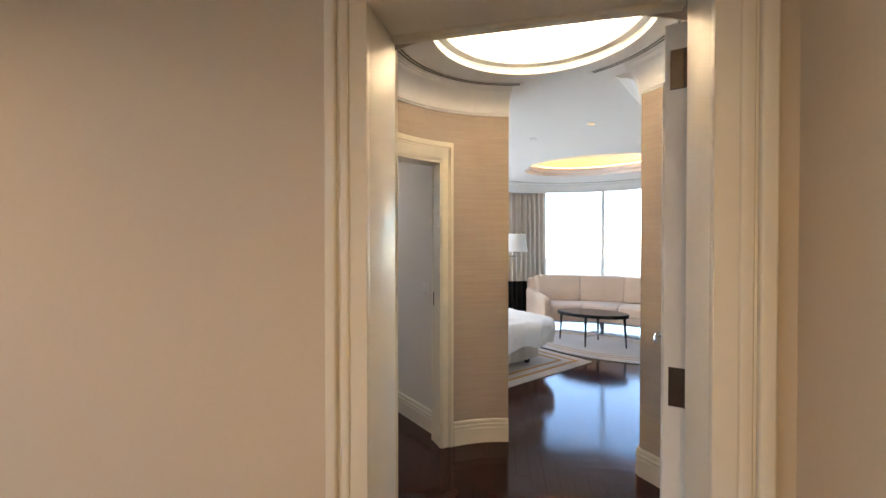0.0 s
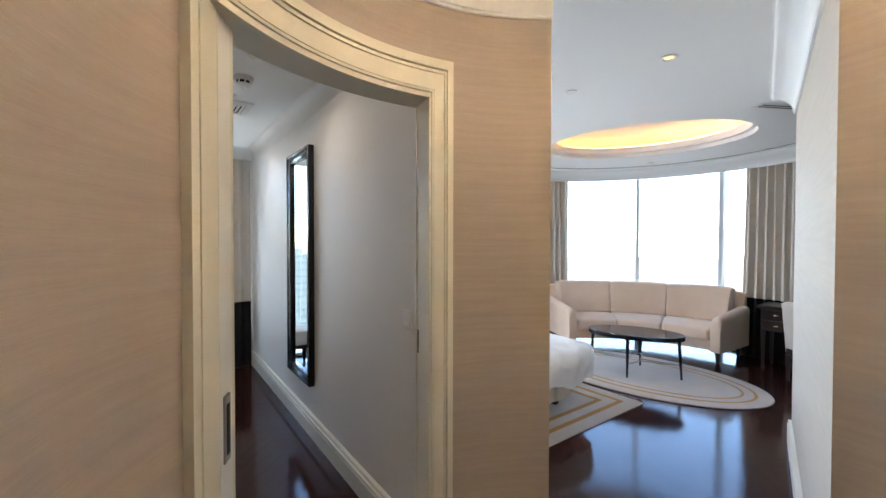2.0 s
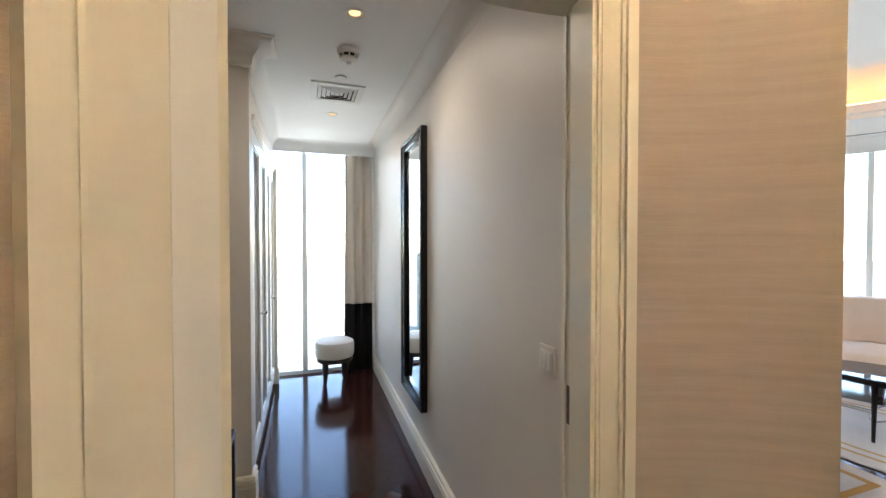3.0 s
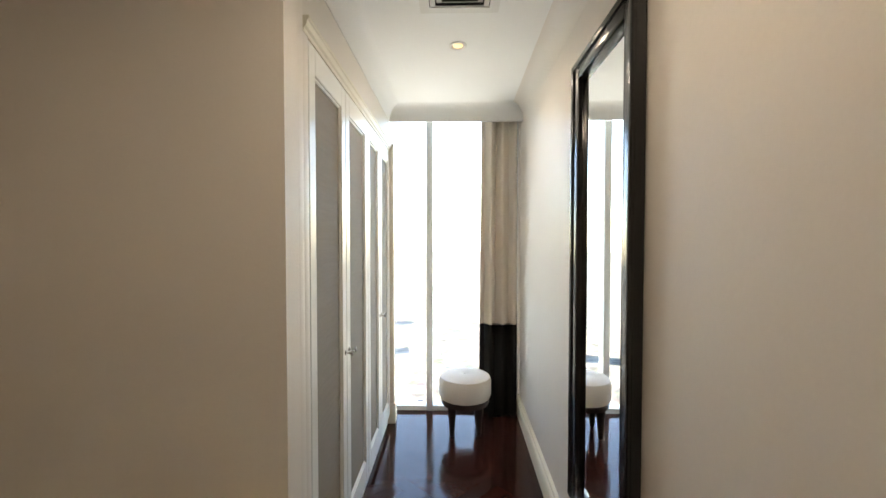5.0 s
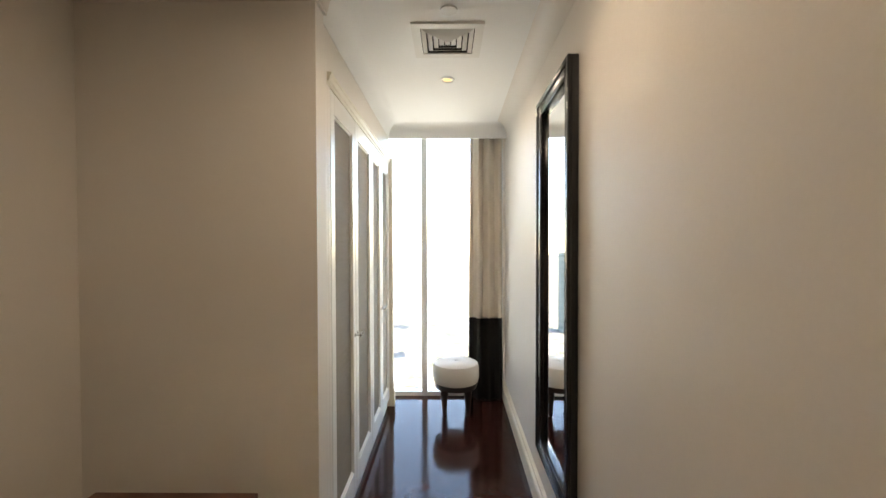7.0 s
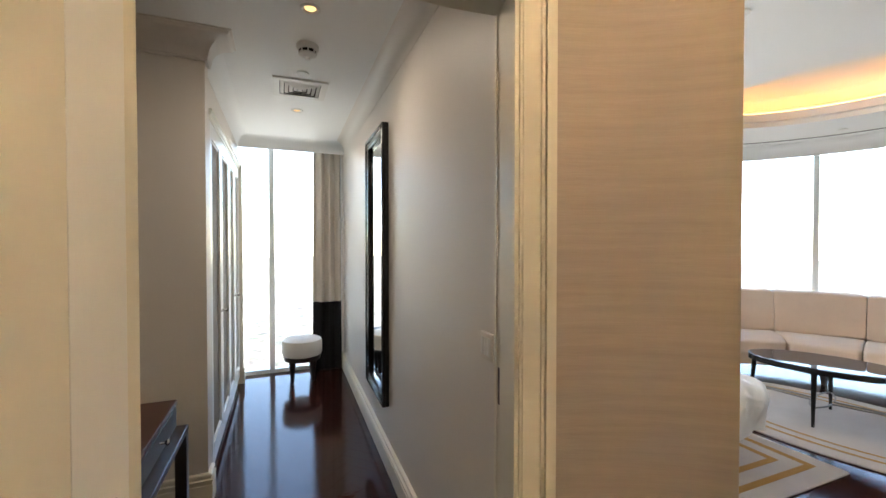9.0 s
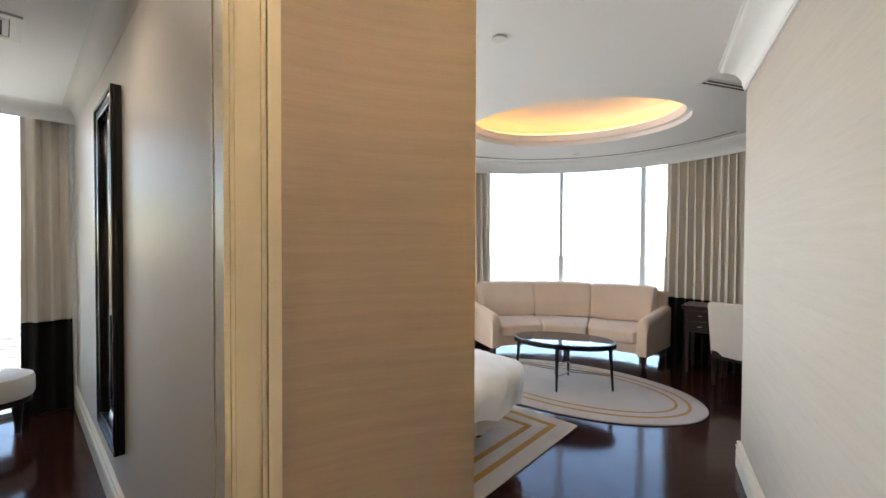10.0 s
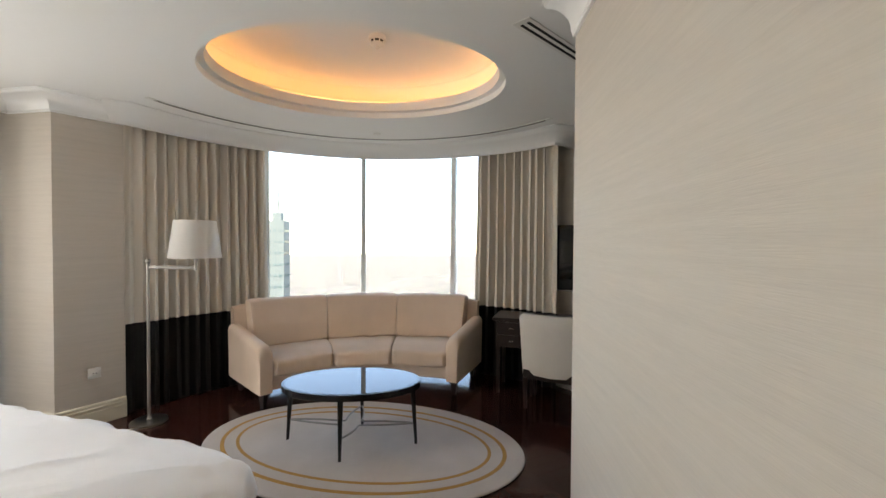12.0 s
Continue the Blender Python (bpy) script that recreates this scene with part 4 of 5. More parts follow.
chair = thing("desk_chair", "white upholstered desk chair with dark tapered legs", "chair", pose(6.33, 2.24, 0, 0, 0, -8))
part("seat", bx(0.0, 0.40, -0.24, 0.25, 0.36, 0.47, 0.035, segs=3), CUSHFAB, chair)
bm = bmesh.new()
rows = []
for t in (0, 0.04, 0.2, 0.5, 0.8, 0.96, 1):
    z = 0.295 + 0.575 * t
    lean = -0.07 * t
    hw = 0.245 + 0.02 * t - (0.02 if t in (0, 1) else 0)
    th = 0.035 - (0.012 if t in (0, 1) else 0)
    rows.append([(lean - th + 0.02 * (abs(y) / hw) ** 2, y, z) for y in (-hw, -hw * 0.5, 0, hw * 0.5, hw)] + [(lean + th + 0.05 * (abs(y) / hw) ** 2, y, z) for y in (hw, hw * 0.5, 0, -hw * 0.5, -hw)])
part("backrest", loft(rows, bm=bm), CUSHFAB, chair)
part("seat_rail", bx(-0.03, 0.38, -0.23, 0.24, 0.275, 0.36, 0.004), DARKWOOD, chair, smooth=False)
for x, y in ((-0.02, -0.21), (-0.02, 0.22), (0.36, -0.21), (0.36, 0.22)):
    part("leg", tapered_leg(x, y, 0, 0.29, 0.013, 0.024, square=True), DARKWOOD, chair, "dark tapered wooden leg", smooth=False)

tv = thing("television", "flat black television on the wall over the desk", "television")
part("bezel", bx(6.985, 7.03, 1.15, 2.262, 1.02, 1.70, 0.006), BLACK, tv)
part("screen", bx(6.982, 6.99, 1.16, 2.25, 1.045, 1.69, 0.001), TVGLASS, tv)
part("lower_edge", bx(6.981, 7.02, 1.15, 2.262, 1.012, 1.024, 0.002), GREYMETAL, tv)
part("wall_mount", bx(7.03, 7.062, 1.5, 1.9, 1.2, 1.5), BLACK, tv)

# ---- power socket ----
sock = thing("power_socket", "white plastic power socket plate on the pier", "socket", pose(4.842, 5.7805, 0.427, 0, 0, -16.3))
part("plate", bx(-0.043, 0.043, -0.012, 0.002, -0.043, 0.043, 0.004), PLASTIC, sock)
part("socket_face", bx(-0.026, 0.026, -0.0155, -0.010, -0.026, 0.026, 0.003), PLASTIC, sock)
for x in (-0.010, 0.010):
    part("hole", bx(x - 0.003, x + 0.003, -0.0165, -0.014, -0.004, 0.004), SLOTSHADE, sock)

# ---- ceiling fixtures ----
BULB = glow("warm_bulb", (1.0, 0.62, 0.25), 0.16)


def downlight(x, y, label, power=0.0):
    ob = thing("downlight", label, "downlight", pose(x, y, H), group="recessed downlights")
    part("trim_ring", lathe([(0.050, -0.001), (0.050, -0.006), (0.040, -0.009), (0.033, -0.006), (0.028, -0.0012)], 28, cap=False), PLASTIC, ob)
    part("bulb", lathe([(0.028, -0.0015), (0.020, -0.004), (0.002, -0.005)], 20), BULB, ob, "glowing warm bulb")
    if power:
        lamp("downlight_lamp", "SPOT", look((x, y, H - 0.012), (x, y, 0)), power, (1.0, 0.87, 0.74), radius=0.05, spot=176)


downlight(1.21, 3.779, "small white recessed downlight with a warm bulb", 3.0)
downlight(1.209, 5.434, "small white recessed downlight with a warm bulb", 2.4)
# unseen downlight, assumed from the warm light on the console wall
downlight(0.35, 3.30, "small unseen downlight assumed over the console", 0.6)
downlight(3.21, 2.327, "small white recessed downlight with a warm bulb")


def smoke_detector(x, y, z, label):
    ob = thing("smoke_detector", label, "smoke detector", pose(x, y, z))
    part("base", lathe([(0.062, 0.0), (0.064, -0.006), (0.062, -0.026), (0.054, -0.032)], 32), PLASTIC, ob)
    part("dark_vents", lathe([(0.048, -0.030), (0.044, -0.052)], 28), SLOTSHADE, ob, "dark ring for the shade in the vent gap")
    part("cap", lathe([(0.052, -0.050), (0.049, -0.058), (0.034, -0.066), (0.016, -0.070), (0.013, -0.084), (0.002, -0.087)], 28), PLASTIC, ob)
    for k in range(8):
        part("rib", bx(0.044, 0.052, -0.004, 0.004, -0.052, -0.028, 0, pose(0, 0, 0, 0, 0, 45 * k)), PLASTIC, ob, smooth=False)


smoke_detector(1.221, 4.18, H, "white round smoke detector on the closet ceiling")
smoke_detector(5.219, 3.39, H + 0.35, "white round smoke detector in the ceiling recess")


def sprinkler(x, y, label):
    ob = thing("sprinkler_cover", label, "sprinkler", pose(x, y, H))
    part("cover", lathe([(0.040, -0.004), (0.042, -0.008), (0.040, -0.012), (0.002, -0.013)], 28), PLASTIC, ob)
    part("neck", lathe([(0.030, 0), (0.030, -0.006)], 20), PLASTIC, ob)


for x, y in ((1.215, 4.59), (3.203, 3.014), (6.358, 3.989)):
    sprinkler(x, y, "white flat round sprinkler cover on the ceiling")

vent = thing("ceiling_vent", "white square louvred ceiling vent in the closet", "vent", pose(1.21, 4.893, H))
# black sheet for the shade behind the louvres
part("backing", bx(-0.15, 0.15, -0.15, 0.15, -0.004, -0.001), SLOTSHADE, vent)


def square_ring(o, w, z0, z1, tilt=0.0):
    bm = bmesh.new()
    loops = [[bm.verts.new((sx * r, sy * r, z)) for sx, sy in ((-1, -1), (1, -1), (1, 1), (-1, 1))] for r, z in ((o, z1 + tilt), (o, z0 + tilt), (o - w, z0), (o - w, z1))]
    for p, q in zip(loops, loops[1:] + loops[:1]):
        for i in range(4):
            bm.faces.new((p[i], p[(i + 1) % 4], q[(i + 1) % 4], q[i]))
    return bm


part("frame", square_ring(0.187, 0.045, -0.012, 0.0), PLASTIC, vent, smooth=False)
for o in (0.138, 0.107, 0.076, 0.045):
    part("slat", square_ring(o, 0.025, -0.019, -0.017, 0.012), PLASTIC, vent, smooth=False)
part("centre_plate", bx(-0.014, 0.014, -0.014, 0.014, -0.018, -0.012), PLASTIC, vent, smooth=False)


def slot_vent(name, label, path_pts, gap=0.022):
    """A two-slot linear air diffuser along a path in the ceiling."""
    ob = thing(name, label, "air diffuser")
    w = gap
    part("flange", sweep(path_pts, [(-w * 1.9, H - 0.004), (w * 1.9, H - 0.004), (w * 1.9, H + 0.001), (-w * 1.9, H + 0.001)]), PLASTIC, ob)
    # black strips laid on the flange, for the shade inside open slots
    for o in (-w * 0.75, w * 0.75):
        part("slot", sweep(path_pts[1:-1], [(o - w * 0.32, H - 0.0055), (o + w * 0.32, H - 0.0055), (o + w * 0.32, H - 0.003), (o - w * 0.32, H - 0.003)]), SLOTSHADE, ob, "dark strip for the shade in a slot")
    return ob


slot_vent("slot_diffuser", "long curved slot air diffuser in the vestibule ceiling", arc(CX, CY, 0.742, 44, 170, 60), 0.014)
slot_vent("slot_diffuser", "short curved slot air diffuser in the vestibule ceiling", arc(CX, CY, 0.752, 10.5, -70, 40), 0.014)
slot_vent("slot_diffuser", "long curved slot air diffuser along the bay ceiling", arc(4.892, 3.362, 1.841, -37, 90.5, 60), 0.012)
slot_vent("slot_diffuser", "slot air diffuser in the ceiling beside the desk", [(4.66, 2.30), (4.69, 2.285), (5.2, 2.01), (5.7, 1.74), (5.73, 1.725)], 0.026)
slot_vent("slot_diffuser", "slot air diffuser in the ceiling by the side window", [(4.32, 6.045), (4.30, 6.045), (3.4, 6.045), (2.4, 6.045), (2.38, 6.045)], 0.014)

# ---- closet: mirror ----
MW = math.degrees(math.atan2(CW1[0] - CW0[0], CW1[1] - CW0[1]))
mirror = thing("wall_mirror", "tall dark framed wall mirror in the closet passage", "mirror", pose(1.7265, 4.555, 1.333, 0, 0, -MW))
fw = 0.075
for nm, a in (("frame_side", (-0.308, -0.308 + fw)), ("frame_side", (0.308 - fw, 0.308))):
    bm = bx(-0.038, 0.0, a[0], a[1], -0.927, 0.927, 0.006)
    box(bm, -0.046, -0.03, a[0] + 0.0 if a[0] < 0 else a[1] - 0.024, a[0] + 0.024 if a[0] < 0 else a[1], -0.927, 0.927, 0.005)
    part(nm, bm, BLACK, mirror)
for nm, a in (("frame_rail", (-0.927, -0.927 + fw)), ("frame_rail", (0.927 - fw, 0.927))):
    bm = bx(-0.038, 0.0, -0.308 + fw, 0.308 - fw, a[0], a[1], 0.006)
    box(bm, -0.046, -0.03, -0.29, 0.29, a[0] if a[0] < 0 else a[1] - 0.024, a[0] + 0.024 if a[0] < 0 else a[1], 0.005)
    part(nm, bm, BLACK, mirror)
part("glass", bx(-0.014, -0.008, -0.236, 0.236, -0.855, 0.855), MIRROR, mirror, "bevelled mirror glass", smooth=False)
part("backing", bx(-0.008, 0.008, -0.29, 0.29, -0.91, 0.91), BLACK, mirror, smooth=False)

# ---- closet: stool ----
stool = thing("stool", "round white upholstered stool with dark turned legs", "stool", pose(1.28, 6.27, 0))
part("cushion", lathe([(0.17, 0.275), (0.195, 0.285), (0.205, 0.315), (0.205, 0.415), (0.195, 0.445), (0.16, 0.462), (0.06, 0.468), (0.012, 0.462), (0.002, 0.455)], 40), CUSHFAB, stool)
part("button", ball(0, 0, 0.458, 0.010), CUSHFAB, stool)
part("apron_ring", lathe([(0.15, 0.232), (0.185, 0.236), (0.19, 0.25), (0.185, 0.278), (0.15, 0.28)], 40), DARKWOOD, stool)
for a in (45, 135, 225, 315):
    x, y = 0.145 * math.cos(radians(a)), 0.145 * math.sin(radians(a))
    leg = part("leg", lathe([(0.016, 0.012), (0.018, 0.03), (0.027, 0.15), (0.034, 0.20), (0.032, 0.24)], 16, pose(x, y, 0)), DARKWOOD, stool)
    part("foot_cap", lathe([(0.010, 0.0), (0.014, 0.004), (0.014, 0.014)], 12, pose(x, y, 0)), CHROME, leg, "small metal foot cap")

# ---- closet: wardrobes ----
EDGE = (4.53, 5.03, 5.53, 5.95, 6.38)
for k in (0, 2):
    wd = thing("wardrobe", "white fitted wardrobe with woven taupe door panels", "wardrobe", group="fitted wardrobes")
    y0, y1 = EDGE[k], EDGE[k + 2]
    part("body", bx(0.05, 0.635, y0 + 0.002, y1 - 0.002, 0.0, 2.26), DOORPAINT, wd, smooth=False)
    part("plinth", bx(0.635, 0.648, y0 + 0.002, y1 - 0.002, 0.0, 0.075, 0.002), DOORPAINT, wd, smooth=False)
    for d in (0, 1):
        a, b = EDGE[k + d] + 0.003, EDGE[k + d + 1] - 0.003
        st = 0.068
        door = part("door", bx(0.636, 0.650, a, b, 0.08, 2.235, 0.001), DOORPAINT, wd, smooth=False)
        for nm, (p, q, r, s) in (("stile", (a, a + st, 0.08, 2.235)), ("stile", (b - st, b, 0.08, 2.235)), ("rail", (a + st, b - st, 0.08, 0.20)), ("rail", (a + st, b - st, 2.135, 2.235))):
            part(nm, bx(0.648, 0.668, p, q, r, s, 0.004), DOORPAINT, door, smooth=False)
        for p, q, r, s in ((a + st, a + st + 0.012, 0.20, 2.135), (b - st - 0.012, b - st, 0.20, 2.135), (a + st + 0.012, b - st - 0.012, 0.20, 0.212), (a + st + 0.012, b - st - 0.012, 2.123, 2.135)):
            part("bead", bx(0.648, 0.662, p, q, r, s, 0.004), DOORPAINT, door, smooth=False)
        part("woven_panel", bx(0.649, 0.654, a + st + 0.010, b - st - 0.010, 0.21, 2.125), WEAVE, door, "taupe woven panel", smooth=False)
        ky = b - 0.03 if d == 0 else a + 0.03
        part("knob", lathe([(0.011, 0.0), (0.011, 0.003), (0.005, 0.005), (0.005, 0.022), (0.012, 0.027), (0.013, 0.033), (0.008, 0.038), (0.001, 0.039)], 16, pose(0.667, ky, 0.985, 0, 90, 0)), CHROME, door, "small chrome knob")
setting("wardrobe_cornice", sweep([(0.650, 6.45), (0.650, 4.475)], [(-0.01, 2.238), (0.020, 2.238), (0.022, 2.25), (0.030, 2.256), (0.034, 2.275), (0.040, 2.28), (0.040, 2.29), (-0.01, 2.29)]), TRIM, "white cornice over the wardrobe", "trim")
bm = bmesh.new()
box(bm, 0.60, 0.672, 4.401, 4.470, 0.0, 2.355, 0.008, segs=3)
box(bm, 0.60, 0.668, 4.468, 4.528, 0.0, 2.30, 0.004)
setting("wardrobe_end_trim", bm, PAINT, "rounded cream end trim of the wardrobe", "trim")
bm = bmesh.new()
box(bm, 0.05, 0.700, 6.383, 6.45, 0.0, 2.30, 0.01)
box(bm, 0.05, 0.712, 6.38, 6.462, 0.0, 0.17, 0.006)
setting("wardrobe_far_trim", bm, TRIM, "cream end trim of the wardrobe by the window", "trim")

# ---- closet: console, switch, sliding door ----
con = thing("console_table", "dark mahogany console with a drawer and chrome knob", "console table")
part("drawer_box", bx(0.10, 0.605, 2.86, 3.90, 0.615, 0.722, 0.003), DARKWOOD, con, smooth=False)
part("top", bx(0.095, 0.611, 2.855, 3.906, 0.722, 0.741, 0.003), REDWOOD, con, "mahogany top", smooth=False)
part("ledge", bx(0.095, 0.655, 2.84, 3.912, 0.585, 0.615, 0.004), DARKWOOD, con, smooth=False)
dr = part("drawer_front", bx(0.603, 0.612, 3.05, 3.88, 0.625, 0.715, 0.002), DARKWOOD, con, smooth=False)
part("knob", lathe([(0.007, 0), (0.005, 0.004), (0.005, 0.018), (0.011, 0.023), (0.013, 0.028), (0.008, 0.034), (0.001, 0.035)], 16, pose(0.611, 3.60, 0.672, 0, 90, 0)), CHROME, dr, "chrome knob")
for x in (0.13, 0.63):
    for y in (2.87, 3.885):
        part("leg", bx(x - 0.024, x + 0.024, y - 0.024, y + 0.024, 0, 0.585, 0.003), DARKWOOD, con, smooth=False)
part("low_shelf", bx(0.11, 0.645, 2.86, 3.90, 0.16, 0.185, 0.003), DARKWOOD, con, smooth=False)

sw = thing("light_switch", "pale light switch plate with three rockers on the closet wall", "switch", pose(1.6990, 2.851, 1.14, 0, 0, -MW))
part("plate", bx(-0.009, 0.003, -0.041, 0.041, -0.045, 0.045, 0.003), PAINT, sw)
for y in (-0.023, 0.0, 0.023):
    part("rocker", bx(-0.012, -0.006, y - 0.010, y + 0.010, -0.030, 0.030, 0.003), PLASTIC, sw)

# inner jambs behind the curved casing, with the slot of a sliding door
jam = thing("sliding_door", "white sliding pocket door pushed into the wall", "door", kind="structure")
JA, JB = Vector((0.7655, 2.2405)), Vector((0.864, 2.421))
JM = pose(JA.x, JA.y, 0, 0, 0, math.degrees(math.atan2((JB - JA).y, (JB - JA).x)))
JL = (JB - JA).length
part("leaf", bx(JL - 0.105, JL - 0.022, 0.0, 0.10, 0.008, 2.11, 0.001, JM @ pose(0, -0.0012, 0)), DOORPAINT, jam, smooth=False)
plate = part("edge_plate", bx(JL * 0.69 - 0.022, JL * 0.69 + 0.022, -0.005, 0.002, 0.935, 1.115, 0.0045, JM, 3), GREYMETAL, jam, "grey steel edge pull")
part("finger_pull", bx(JL * 0.69 - 0.009, JL * 0.69 + 0.011, -0.0065, -0.003, 0.955, 1.09, 0.001, JM), SLOTSHADE, plate)
setting("door_jamb_pocket", prism([(JA.x, JA.y), (JB.x, JB.y), (0.80, 2.49), (0.66, 2.40), (0.69, 2.28)], 0, DOOR + 0.004), TRIM, "plain cream jamb of the closet doorway", "door frame", smooth=False)
bm = bmesh.new()
box(bm, 1.640, 1.72, 2.54, 2.605, 0, DOOR - 0.003)
box(bm, 1.616, 1.72, 2.600, 2.665, 0, DOOR + 0.02, 0.003)
setting("door_jamb_slot", bm, TRIM, "cream inner jamb with the slot of a sliding door", "door frame", smooth=False)
st = thing("strike_plate", "steel strike plate on the sliding door jamb", "strike plate")
part("plate", bx(1.633, 1.641, 2.566, 2.596, 1.09, 1.185, 0.001), GREYMETAL, st)
part("slot", bx(1.6315, 1.635, 2.574, 2.588, 1.11, 1.16), SLOTSHADE, st)

# ---- entry door ----
door1 = thing("door_1", "white panelled entry door standing open", "door", pose(1.027, 0.685, 0, 0, 0, 22.0), kind="structure")
DWID, DTH = 0.785, 0.058
leaf = part("leaf", bx(0.0, DWID, -DTH, 0, 0.008, 2.135, 0.002), LEAFPAINT, door1, smooth=False)


def panel_ring(bm, x0, x1, z0, z1, y, s):
    for p, q, r, t in ((x0, x1, z0, z0 + 0.026), (x0, x1, z1 - 0.026, z1), (x0, x0 + 0.026, z0 + 0.026, z1 - 0.026), (x1 - 0.026, x1, z0 + 0.026, z1 - 0.026)):
        a, b = sorted((y, y + s * 0.012))
        box(bm, p, q, a, b, r, t, 0.005)


for s, y in ((1, -0.001), (-1, -DTH + 0.001)):
    for z0, z1 in ((0.16, 2.02),):
        bm = bmesh.new()
        panel_ring(bm, 0.13, DWID - 0.12, z0, z1, y, s)
        part("panel_mould", bm, LEAFPAINT, door1)
for z in (0.20, 1.096, 2.003):
    h = part("hinge", bx(-0.004, 0.001, -DTH + 0.002, -0.014, z - 0.056, z + 0.056, 0.001), BRONZE, door1, "bronze butt hinge", smooth=False)
    part("knuckle", lathe([(0.007, z - 0.056), (0.007, z + 0.056)], 10, pose(-0.006, -DTH - 0.003, 0)), BRONZE, h)
    part("jamb_plate", bx(-0.006, -0.002, -DTH - 0.034, -DTH - 0.004, z - 0.05, z + 0.05), BRONZE, h, smooth=False)
for s, y in ((1, 0.0), (-1, -DTH)):
    hx = DWID - 0.065
    hz = 1.10
    hd = part("handle", lathe([(0.026, 0), (0.026, 0.008), (0.022, 0.011), (0.010, 0.012), (0.010, 0.045)], 24, pose(hx, y, hz, -90 * s, 0, 0)), CHROME, door1, "satin steel lever handle")
    part("lever", tube([(hx, y + s * 0.045, hz), (hx - 0.02, y + s * 0.052, hz), (hx - 0.07, y + s * 0.054, hz - 0.002), (hx - 0.125, y + s * 0.05, hz - 0.006)], 0.010, 12), CHROME, hd)
    part("keyhole_cover", lathe([(0.024, 0), (0.024, 0.007), (0.020, 0.010), (0.001, 0.010)], 24, pose(hx, y, hz - 0.085, -90 * s, 0, 0)), CHROME, door1, "round steel keyhole cover")
    part("keyhole", bx(hx - 0.003, hx + 0.003, min(y + s * 0.009, y + s * 0.0115), max(y + s * 0.009, y + s * 0.0115), hz - 0.094, hz - 0.076), SLOTSHADE, door1)

# ---- second vestibule door, a closed sliding leaf ----
door2 = thing("door_2", "closed white sliding door of a side room", "door", kind="structure")
part("leaf", arc_block(CX, CY, R + 0.085, R + 0.12, 283, 329.5, 0.006, DOOR - 0.004), DOORPAINT, door2)
part("edge_stop", arc_block(CX, CY, R + 0.04, R + 0.075, 329.4, 331, 0.0, DOOR - 0.004), TRIM, door2)
st = part("strike", arc_block(CX, CY, R + 0.048, R + 0.066, 329.0, 329.5, 1.02, 1.12), GREYMETAL, door2, "steel strike plate")
bm = arc_block(CX, CY, R + 0.14, R + 0.2, 278, 336, 0, H)
setting("wall_side_room", bm, PAINT, "plain wall behind the side door", "wall")

# ---- unseen corridor ceiling lights, added to light its walls and casing ----
def added_corridor_light(x, y, power, color):
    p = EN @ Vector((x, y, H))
    ob = thing("downlight", "unseen corridor downlight added to light the walls", "downlight", pose(*p), group="corridor downlights")
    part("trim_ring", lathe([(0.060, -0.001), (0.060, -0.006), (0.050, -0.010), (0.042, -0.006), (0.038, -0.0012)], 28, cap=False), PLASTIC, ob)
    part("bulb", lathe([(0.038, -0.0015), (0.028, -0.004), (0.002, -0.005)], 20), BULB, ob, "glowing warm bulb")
    lamp("added_corridor_lamp", "SPOT", look(p - Vector((0, 0, 0.02)), p - Vector((0, 0, 2))), power, color, radius=0.05, spot=160)


added_corridor_light(0.1, -1.4, 8.5, (1.0, 0.66, 0.34))
# whiter and stronger, added to brighten the door casing and the right side
added_corridor_light(-1.6, -2.4, 16.0, (1.0, 0.80, 0.60))
added_corridor_light(-2.0, -0.9, 4.5, (1.0, 0.66, 0.34))

# ---- parquet: herringbone planks ----
PW, PL = 0.09, 0.45


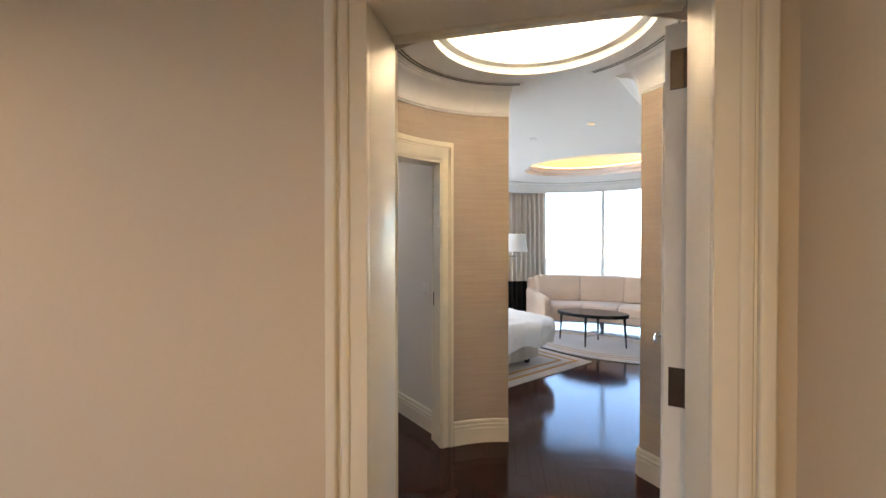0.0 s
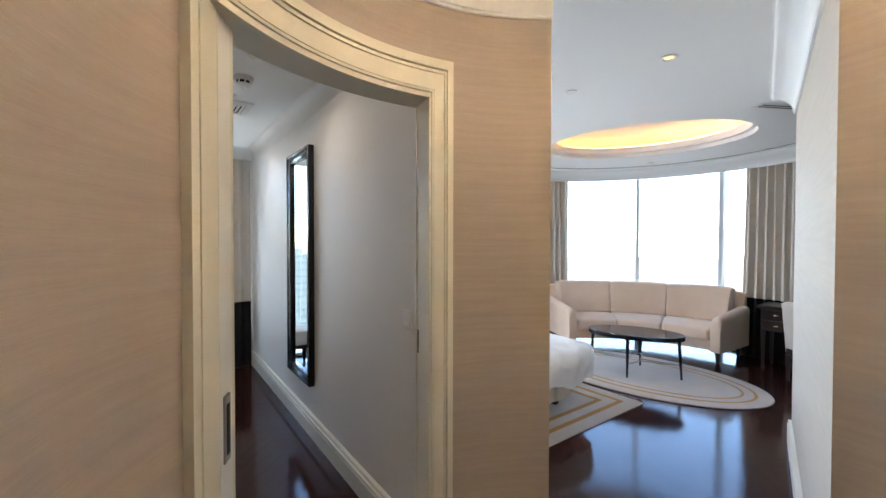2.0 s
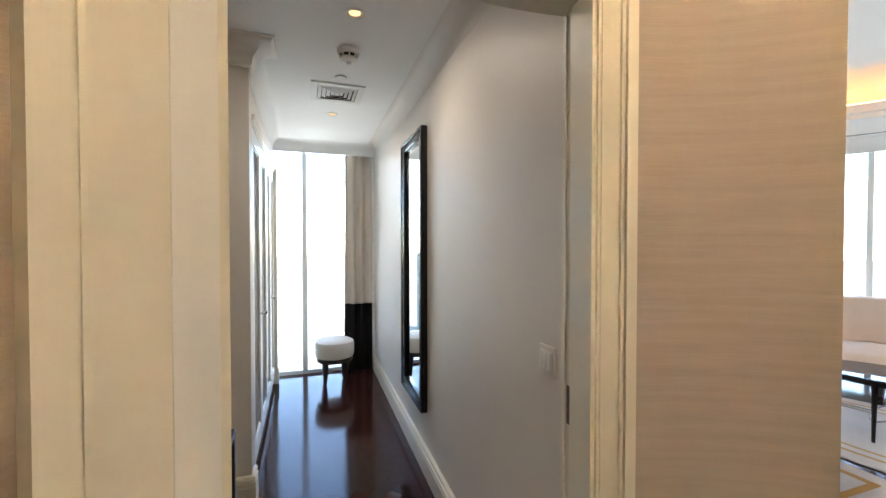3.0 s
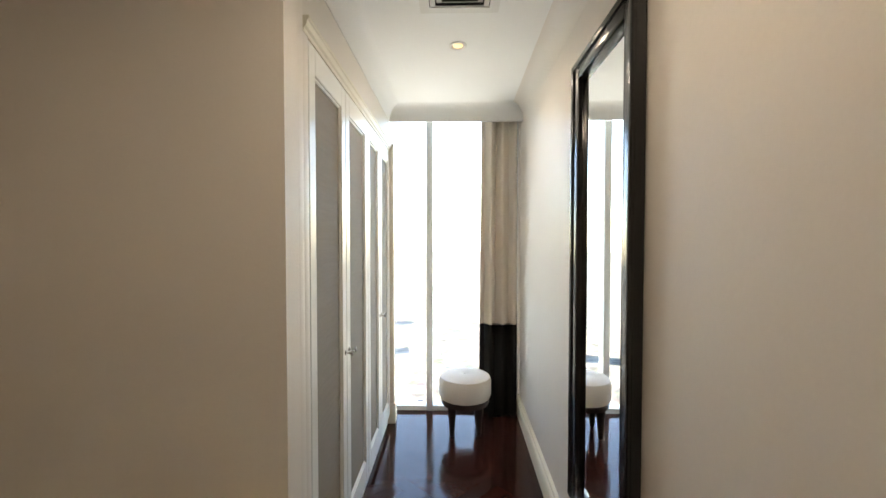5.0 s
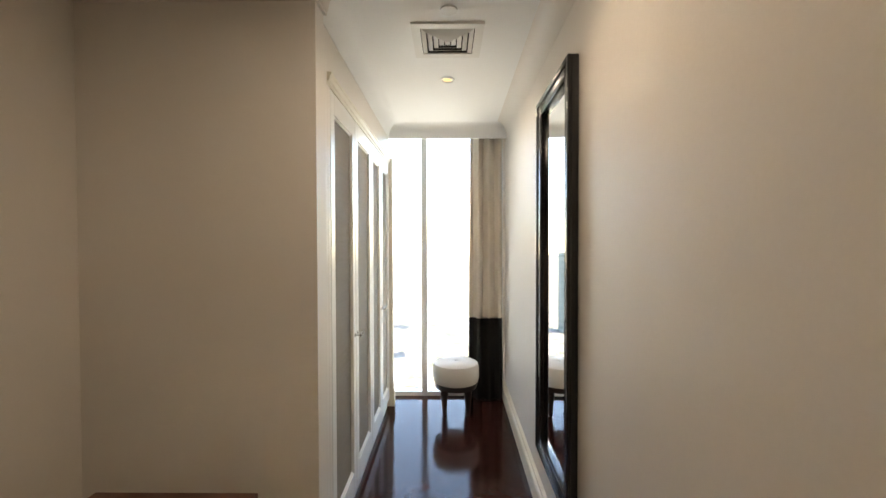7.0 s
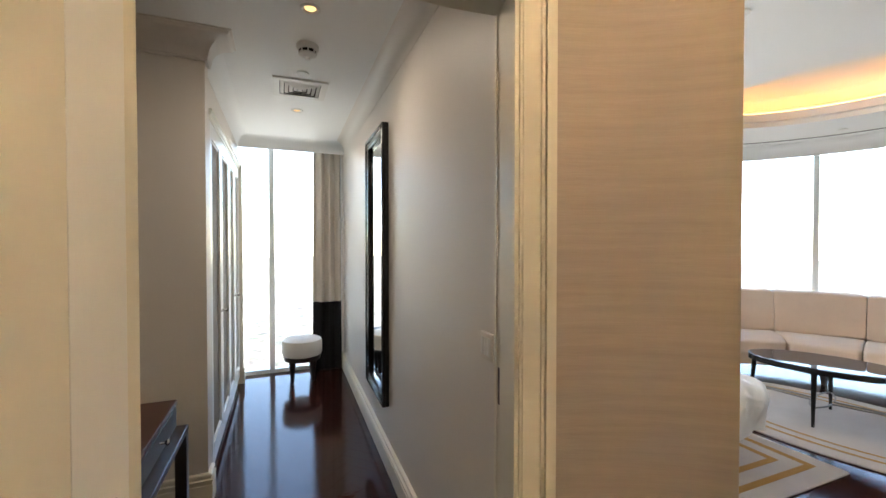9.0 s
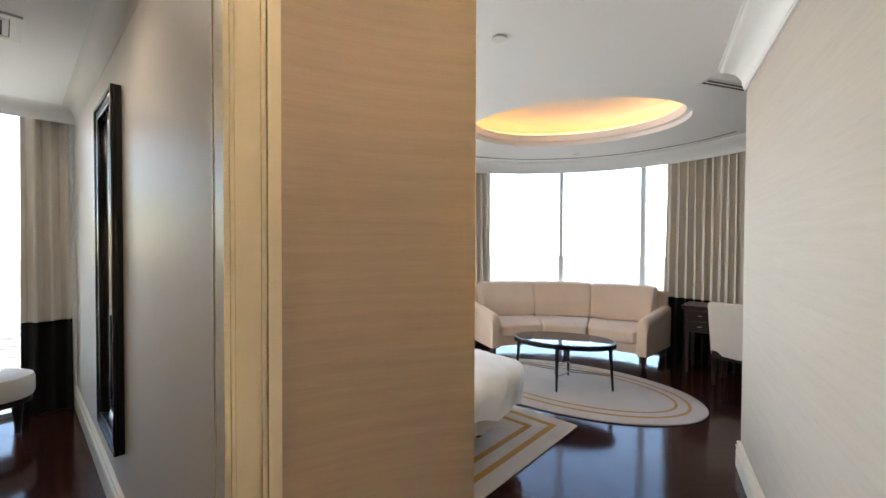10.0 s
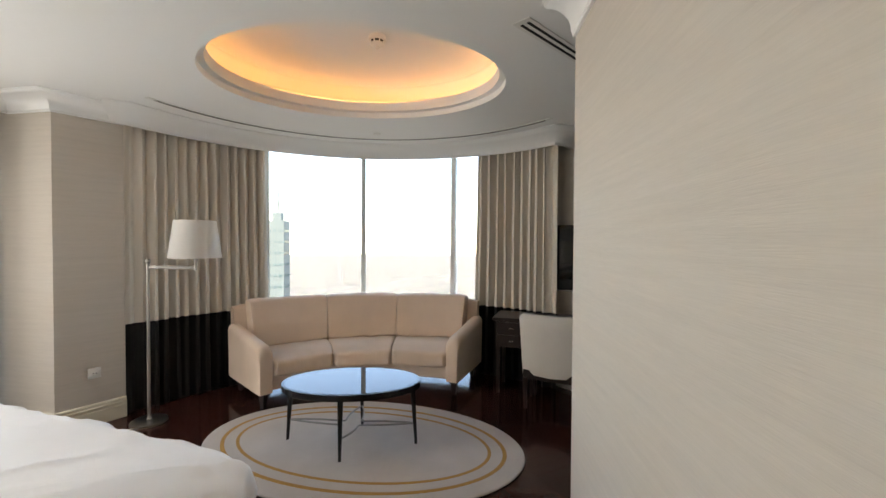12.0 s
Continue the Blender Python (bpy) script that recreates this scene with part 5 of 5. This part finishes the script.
def plank_mesh():
    bm = bmesh.new()
    a, b, g, c = PL / 2, PW / 2, 0.0003, 0.0008
    lo = [bm.verts.new((x, y, -0.008)) for x, y in ((-a + g, -b + g), (a - g, -b + g), (a - g, b - g), (-a + g, b - g))]
    mi = [bm.verts.new((x, y, -0.0006)) for x, y in ((-a + g, -b + g), (a - g, -b + g), (a - g, b - g), (-a + g, b - g))]
    hi = [bm.verts.new((x, y, 0.0)) for x, y in ((-a + c, -b + c), (a - c, -b + c), (a - c, b - c), (-a + c, b - c))]
    for p, q in ((lo, mi), (mi, hi)):
        for i in range(4):
            bm.faces.new((p[i], p[(i + 1) % 4], q[(i + 1) % 4], q[i]))
    bm.faces.new(hi)
    me = bpy.data.meshes.new("plank")
    bm.to_mesh(me)
    me.materials.append(WOOD)
    bm.free()
    return me


PLANK = plank_mesh()
floor_ob = bpy.data.objects["floor"]
spots = []
for n in range(-160, 161):
    for m in range(-40, 41):
        ox, oy = n * PW + m * PL, n * PW - m * PL
        for u, v, turn in ((ox + PL / 2, oy + PW / 2, 0), (ox + PL + PW / 2, oy + PW - PL / 2, 90)):
            c45 = math.sqrt(0.5)
            x, y = (u - v) * c45 + 1.2, (u + v) * c45 + 2.0
            if -1.5 < x < 7.7 and -1.2 < y < 6.72 and not (x > 4.9 and math.hypot(x - BX, y - BY) > 2.5 and y > 1.9) and y < 6.75:
                spots.append((x, y, turn + 45))
near = [s for s in spots if (0.62 < s[0] < 1.8 and 2.3 < s[1] < 6.7) or math.hypot(s[0] - CX, s[1] - CY) < 1.05 or (2.0 < s[0] < 4.6 and 1.4 < s[1] < 3.2 and s[1] > 1.45 + 0.27 * (s[0] - 2.4))]
near = near[:300]
chosen = set(near)
for i, (x, y, t) in enumerate(near):
    o = new("plank", PLANK)
    o.parent = floor_ob
    o.location, o.rotation_euler = (x, y, 0), (0, 0, radians(t))
verts, faces = [], []
pv = [v.co.copy() for v in PLANK.vertices]
pf = [tuple(p.vertices) for p in PLANK.polygons]
for s in spots:
    if s in chosen:
        continue
    m = pose(s[0], s[1], 0, 0, 0, s[2])
    k = len(verts)
    verts += [m @ v for v in pv]
    faces += [tuple(i + k for i in f) for f in pf]
me = bpy.data.meshes.new("parquet")
me.from_pydata(verts, [], faces)
me.materials.append(WOOD)
rest = new("parquet", me)
rest.parent = floor_ob
tagged(rest, kind="stuff")
